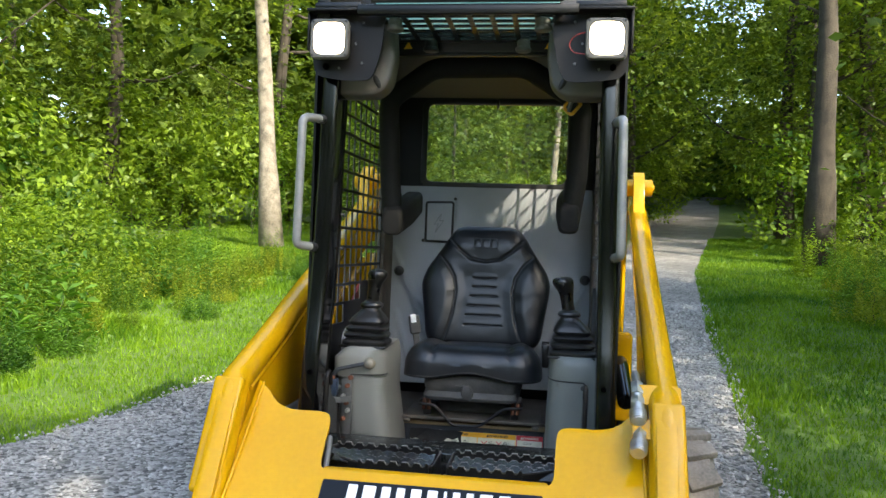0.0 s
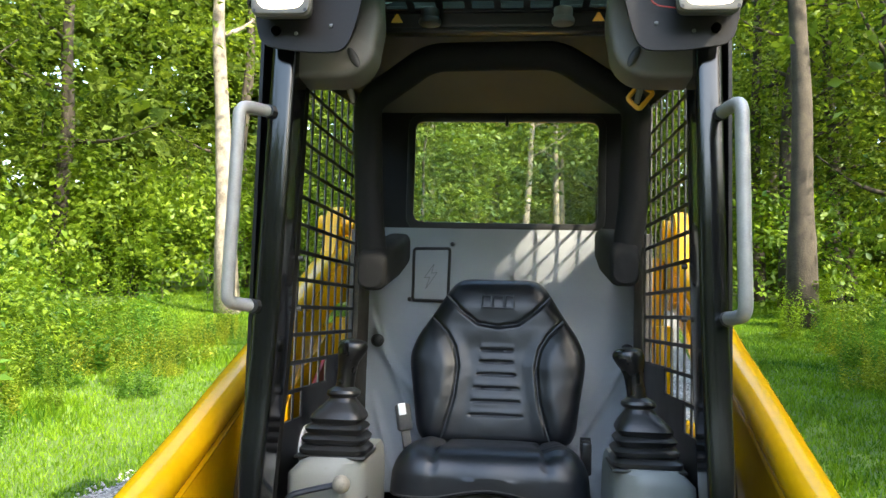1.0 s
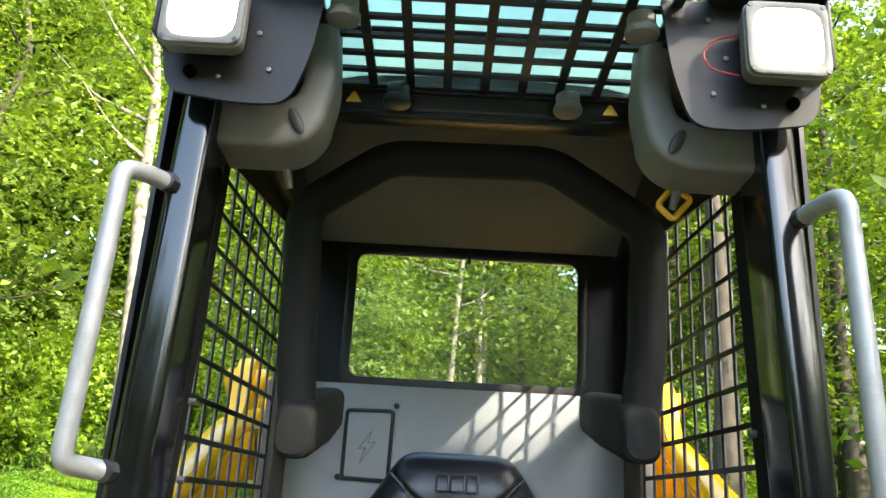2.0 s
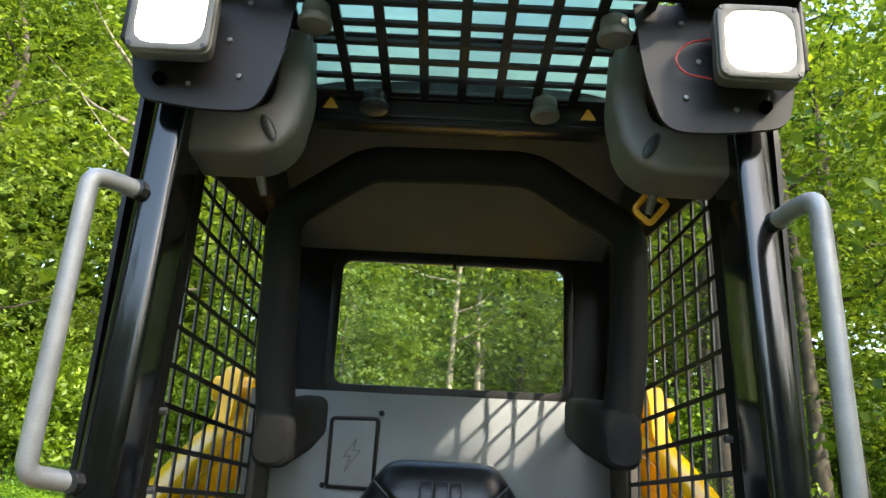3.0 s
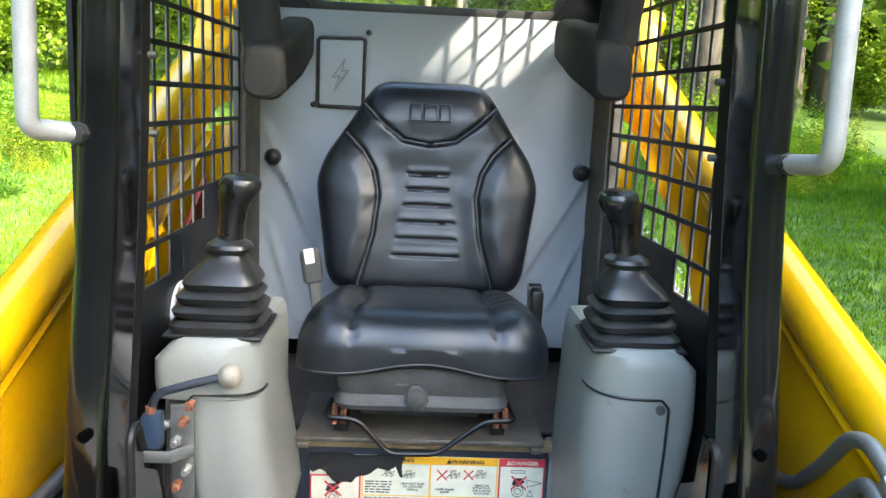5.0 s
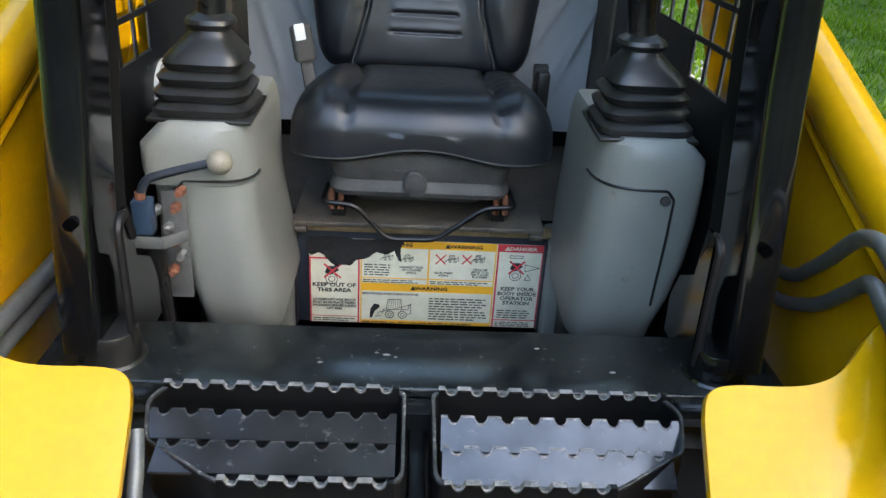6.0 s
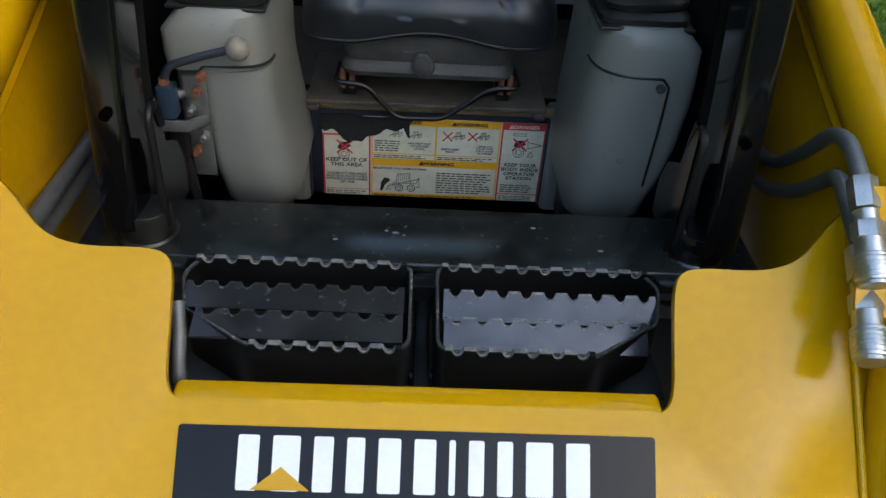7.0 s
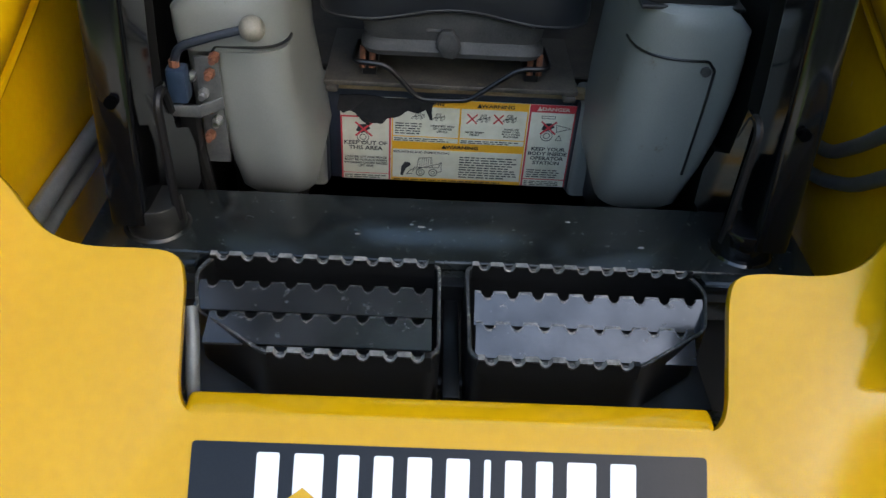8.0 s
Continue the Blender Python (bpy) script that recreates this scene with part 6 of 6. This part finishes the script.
def weed_mesh(seed, stems, w, h, per=26, size=0.075, narrow=0.24, mat=None):
    r = np.random.RandomState(seed)
    pts, nor, sz = [], [], []
    for i in range(stems):
        a, q = r.random_sample() * math.tau, r.random_sample() ** 0.5 * w
        x, y, top = q * math.cos(a), q * math.sin(a), h * (0.55 + 0.6 * r.random_sample())
        lx, ly = r.normal() * 0.12, r.normal() * 0.12
        for k in range(per):
            t = (k + 1) / per
            b = k * 2.4
            rad = size * 0.87 * (1.1 - t * 0.7)
            pts.append((x + lx * t + rad * math.cos(b), y + ly * t + rad * math.sin(b), top * t))
            nor.append((-math.cos(b) * 0.5 + r.normal() * 0.3, -math.sin(b) * 0.5 + r.normal() * 0.3, 0.9))
            sz.append(size * (1.0 - 0.53 * t) * (0.7 + 0.6 * r.random_sample()))
    return leaf_mesh("foliage", pts, nor, np.array(sz), mat or WEED, r, narrow)


SHRUBS = [shrub_mesh(31, 2350, 1.1, 1.9, 0.058), shrub_mesh(32, 2500, 1.4, 2.9, 0.079), shrub_mesh(33, 2100, 0.9, 1.2, 0.042), shrub_mesh(36, 2600, 1.8, 3.8, 0.084), shrub_mesh(37, 1600, 1.8, 3.8, 0.21)]
WEEDS = [weed_mesh(34, 40, 0.55, 1.0), weed_mesh(35, 30, 0.45, 1.35, mat=SHRUB), weed_mesh(38, 34, 0.75, 0.8, mat=WEED_PALE)]
BROAD, SPIKE = weed_mesh(39, 7, 0.25, 1.0, 14, 0.15, 0.34), weed_mesh(40, 4, 0.5, 2.0, 60, 0.055, 0.3)


def stem_mesh(seed, h, r0):
    """One crooked stem that carries the plant."""
    q = np.random.RandomState(seed)
    bm = tube([(0, 0, -0.05)] + [(0.07 * h * q.normal(), 0.07 * h * q.normal(), h * k / 4) for k in range(1, 5)], lambda t: r0 * (1 - 0.75 * t), 0.2, 6, 2)
    me = bpy.data.meshes.new("stem")
    bm.to_mesh(me)
    bm.free()
    me.materials.append(BARK_DARK)
    return me


STEMS = {"shrub": stem_mesh(41, 1.2, 0.03), "weed_clump": stem_mesh(42, 0.7, 0.008)}


def plant(me, name, label, category, x, y, s, group):
    t = thing(name, label, category, group=group)
    t.matrix_basis = Matrix.Translation((x, y, ground_z(x, y) - 0.02)) @ Matrix.Rotation(x * 7 + y * 3, 4, "Z") @ Matrix.Diagonal((s, s, s, 1))
    o = new("foliage", me)
    o.parent = t
    o = new("stem", STEMS[name])
    o.parent = t


SH, WE = "leafy green shrub at the edge of the woods", "clump of tall green weeds in the grass"
rnd = random.Random(8)
for i in range(95):
    y = rnd.uniform(3.2, 11.0)
    x = -4.5 - 0.02 * y - rnd.random() ** 1.2 * 6 - (0.0 if y < 8.5 else (y - 8.5) * 1.3)
    plant(rnd.choice(WEEDS), "weed_clump", WE, "weeds", x, y, rnd.uniform(0.75, 1.1) * min(1.0, 0.42 + 0.13 * (-4.2 - x)), "weeds beside the trail")
for i in range(75):
    y = rnd.uniform(3.6, 11.5)
    x = road_left(y) - 1.5 - rnd.random() ** 0.8 * (4.0 if y < 9 else 2.6)
    plant(rnd.choice(WEEDS), "weed_clump", WE, "weeds", x, y, rnd.uniform(0.28, 0.62) * (1.0 if x < -4 else 0.8), "weeds beside the trail")
for i in range(70):
    y = 3.0 + 6.5 * rnd.random()
    x = -3.95 - 0.05 * y - rnd.random() ** 1.3 * 3.6
    plant(rnd.choice((WEEDS[0], WEEDS[0], WEEDS[1], WEEDS[2])), "weed_clump", WE, "weeds", x, y, rnd.uniform(0.55, 0.95) * min(1.0, 0.55 + 0.35 * (-4.0 - x)), "weeds beside the trail")
for x, y, k in ((-4.25, 3.5, 0.75), (-4.9, 5.2, 0.8), (-5.6, 4.2, 0.95), (-6.3, 6.4, 0.9), (-4.6, 6.9, 0.6), (-5.2, 7.6, 0.7)):
    plant(BROAD, "weed_clump", "broad-leaved young weed beside the trail", "weeds", x, y, k, "weeds beside the trail")
plant(BROAD, "weed_clump", "broad-leaved young weed beside the trail", "weeds", -4.15, 4.1, 0.85, "weeds beside the trail")
for x, y in ((-9.3, 18.5), (-9.9, 18.9), (-7.6, 19.4), (-8.2, 18.8), (-7.1, 18.6), (-11.2, 17.6), (-12.0, 16.8)):
    plant(SPIKE, "weed_clump", "tall stalks of seeding weeds at the edge of the woods", "weeds", x, y, rnd.uniform(1.0, 1.35), "weeds beside the trail")
for i in range(22):
    y = rnd.uniform(4.5, 10)
    x = -5.6 - rnd.random() * 5.5 - max(0, y - 8) * 0.9
    plant(rnd.choice((SHRUBS[0], SHRUBS[2], SHRUBS[2])), "shrub", SH, "shrub", x, y, rnd.uniform(0.55, 0.8), "shrubs")
for i in range(40):
    y = rnd.uniform(3, 32)
    if y > 22.5:
        x = rnd.uniform(-22, road_left(y) - 2.0)
    else:
        x = -11.0 - rnd.random() * 9
    plant(rnd.choice((SHRUBS[1], SHRUBS[0], SHRUBS[3], SHRUBS[3])), "shrub", SH, "shrub", x, y, rnd.uniform(0.8, 1.35), "shrubs")
for x, y, s, k in ((-3.3, 16.5, 0.62, 3), (-1.9, 17.2, 0.75, 1), (-0.9, 16.8, 0.55, 3), (-2.6, 18.6, 0.85, 3), (-0.3, 18.6, 0.8, 1), (-4.6, 22.5, 1.1, 1), (1.2, 27.0, 0.9, 3), (3.6, 33.0, 1.0, 3), (2.2, 31.0, 1.0, 3), (12.4, 68.0, 1.6, 4), (13.6, 72.0, 2.0, 4), (15.2, 77.0, 2.2, 4), (17.0, 80.0, 2.2, 4), (19.0, 82.0, 2.2, 4), (21.5, 84.0, 2.2, 4), (14.0, 84.0, 2.4, 4), (11.5, 76.0, 2.2, 4),
                   (-9.5, 22.0, 1.1, 3), (-11.0, 20.0, 1.2, 3), (-12.5, 17.5, 1.0, 1), (-10.4, 24.5, 1.4, 3), (-13.0, 21.0, 1.4, 3), (-7.0, 24.0, 1.2, 3), (-14.5, 15.0, 1.2, 3), (-12.0, 14.0, 0.8, 0)):
    plant(SHRUBS[k], "shrub", SH, "shrub", x, y, s, "shrubs")
for i in range(42):
    y = rnd.uniform(-6, 45)
    x = road_right(y) + 2.6 + rnd.random() ** 1.5 * 10
    if open_glade(x, y):
        continue
    plant(rnd.choice((SHRUBS[0], SHRUBS[2], SHRUBS[1], SHRUBS[3])), "shrub", SH, "shrub", x, y, rnd.uniform(0.5, 1.0), "shrubs")
for i in range(22):
    y = rnd.uniform(4, 16)
    plant(rnd.choice(WEEDS), "weed_clump", WE, "weeds", road_right(y) + 1.7 + rnd.random() * 2.5, y, rnd.uniform(0.4, 0.8), "weeds beside the trail")
for i in range(5):
    y = rnd.uniform(-16, -3)
    x = road_left(y) - 3 - rnd.random() * 8 if rnd.random() < 0.5 else road_right(y) + 3 + rnd.random() * 8
    if open_glade(x, y):
        continue
    plant(rnd.choice((SHRUBS[1], SHRUBS[3])), "shrub", SH, "shrub", x, y, rnd.uniform(0.9, 1.4), "shrubs")


for i in range(30):
    y = rnd.uniform(44, 82)
    x = rnd.uniform(0, 34)
    if road_left(min(y, 75)) - 1.5 < x < road_right(min(y, 75)) + 1.5 and y < 74:
        continue
    plant(SHRUBS[4], "shrub", SH, "shrub", x, y, rnd.uniform(1.2, 2.2), "shrubs")


for i in range(13):
    plant(SHRUBS[4], "shrub", SH, "shrub", 6.0 + 2.1 * i, 88.0 + 3 * math.sin(i * 2.3), 2.1 + 0.3 * math.sin(i * 1.7), "shrubs")


# the woods farther off, as one mass of leaves with gaps
r = np.random.RandomState(77)
pts, sz = [], []
for i in range(1600):
    a = r.random_sample() * math.tau
    d = 34 + 26 * r.random_sample()
    x, y = d * math.cos(a), d * math.sin(a) + 10
    if 5 < y < 70 and road_left(y) - 3 < x < road_right(y) + 3:
        continue
    gap = abs(math.atan2(y - 0.5, x) - math.atan2(SUN_WAY.y, SUN_WAY.x))
    top = 27 if gap > 0.75 and y > -0.8 * abs(x) else 9
    z = ground_z(x, y) + top * r.random_sample() ** 0.8
    k = 60
    pts.append(np.array([x, y, z]) + r.normal(size=(k, 3)) * np.array([1.7, 1.7, 0.9]))
p = np.concatenate(pts)
nrm = np.array([0, 0, 1.0]) + r.normal(size=p.shape) * 0.6
ob = new("far_woods", leaf_mesh("far_woods", p, nrm, 0.92 * (0.6 + 0.8 * r.random_sample(len(p))), FAR, r))
tagged(ob, "dense green woods in the distance", "woods", kind="stuff")


# grass blades and gravel stones
def grass_patch(name, count, area, tall, seed):
    """Blades of three vertices over the ground where area(x, y) allows."""
    r = np.random.RandomState(seed)
    verts = []
    got = 0
    while got < count:
        x, y, d = area(r)
        if x is None:
            continue
        z = ground_z(x, y) - 0.02
        h = tall * (0.5 + 0.9 * r.random_sample()) * d
        a = r.random_sample() * math.tau
        w = 0.0052 * d ** 0.5 * (1 + 0.10 * max(y, 0))
        dx, dy = math.cos(a) * w, math.sin(a) * w
        lx, ly = r.normal() * 0.35 * h, r.normal() * 0.35 * h
        verts += [(x - dx, y - dy, z), (x + dx, y + dy, z), (x + lx, y + ly, z + h)]
        got += 1
    v = np.array(verts)
    me = bpy.data.meshes.new(name)
    me.vertices.add(len(v))
    me.vertices.foreach_set("co", v.ravel())
    me.loops.add(len(v))
    me.loops.foreach_set("vertex_index", np.arange(len(v), dtype=np.int32))
    me.polygons.add(count)
    me.polygons.foreach_set("loop_start", np.arange(0, len(v), 3, dtype=np.int32))
    me.update(calc_edges=True)
    me.materials.append(GRASS)
    return tagged(new(name, me), "bright green mown grass beside the trail", "grass", kind="stuff")


def left_area(r):
    if r.random_sample() < 0.12:
        y = 1.4 - 9 * r.random_sample() ** 1.3
        return road_left(y) + 0.1 - 6 * r.random_sample() ** 1.2, y, 1.7
    y = 1.0 + 25 * r.random_sample() ** 1.25
    x = road_left(y) + 0.12 - 7.0 * r.random_sample() ** 1.15 * (0.45 + y * 0.06)
    return x, y, 1.0 + 0.5 * (x < -4.4) + (3.2 * max(0.0, noise.noise(Vector((x * 0.7, y * 0.7, 5))) - 0.05) if x < road_left(y) - 1.0 and y < 12 else 0.0)


def right_area(r):
    if r.random_sample() < 0.14:
        y = 0.9 - 9 * r.random_sample() ** 1.3
        return road_right(y) - 0.1 + 6 * r.random_sample() ** 1.2, y, 1.7
    y = 0.5 + 24 * r.random_sample() ** 1.4
    x = road_right(y) - 0.12 + 4.5 * r.random_sample()
    return x, y, 1.0 + 0.5 * (x > road_right(y) + 2.2) + 1.2 * max(0.0, noise.noise(Vector((x * 0.9, y * 0.9, 8))))


grass_patch("grass", 168000, left_area, 0.045, 1)
grass_patch("grass", 150000, right_area, 0.048, 2)

r = np.random.RandomState(5)
verts, faces = [], []
for i in range(15000):
    y = -0.8 + 9.5 * r.random_sample() ** 1.4
    a, b = road_left(y) + 0.02, road_right(y) - 0.02
    x = a + (b - a) * (r.random_sample() if r.random_sample() < 0.7 else min(max(r.choice([0.10, 0.9]) + r.normal() * 0.05, 0), 1))
    s = 0.008 + 0.011 * r.random_sample() ** 2
    z = ground_z(x, y) + 0.006
    k = len(verts)
    o = r.normal(size=(6, 3)) * 0.22
    for (ux, uy, uz), j in zip(((1, 0, 0), (0, 1, 0), (-1, 0, 0), (0, -1, 0), (0, 0, 0.8), (0, 0, -0.8)), o):
        verts.append((x + s * (ux + j[0]), y + s * (uy + j[1]), z + s * (uz + j[2])))
    faces += [(k, k + 1, k + 4), (k + 1, k + 2, k + 4), (k + 2, k + 3, k + 4), (k + 3, k, k + 4), (k + 1, k, k + 5), (k + 2, k + 1, k + 5), (k + 3, k + 2, k + 5), (k, k + 3, k + 5)]
me = bpy.data.meshes.new("loose_gravel")
me.from_pydata(verts, [], faces)
me.materials.append(STONE)
tagged(new("loose_gravel", me), "loose grey gravel stones on the trail", "gravel", kind="stuff")
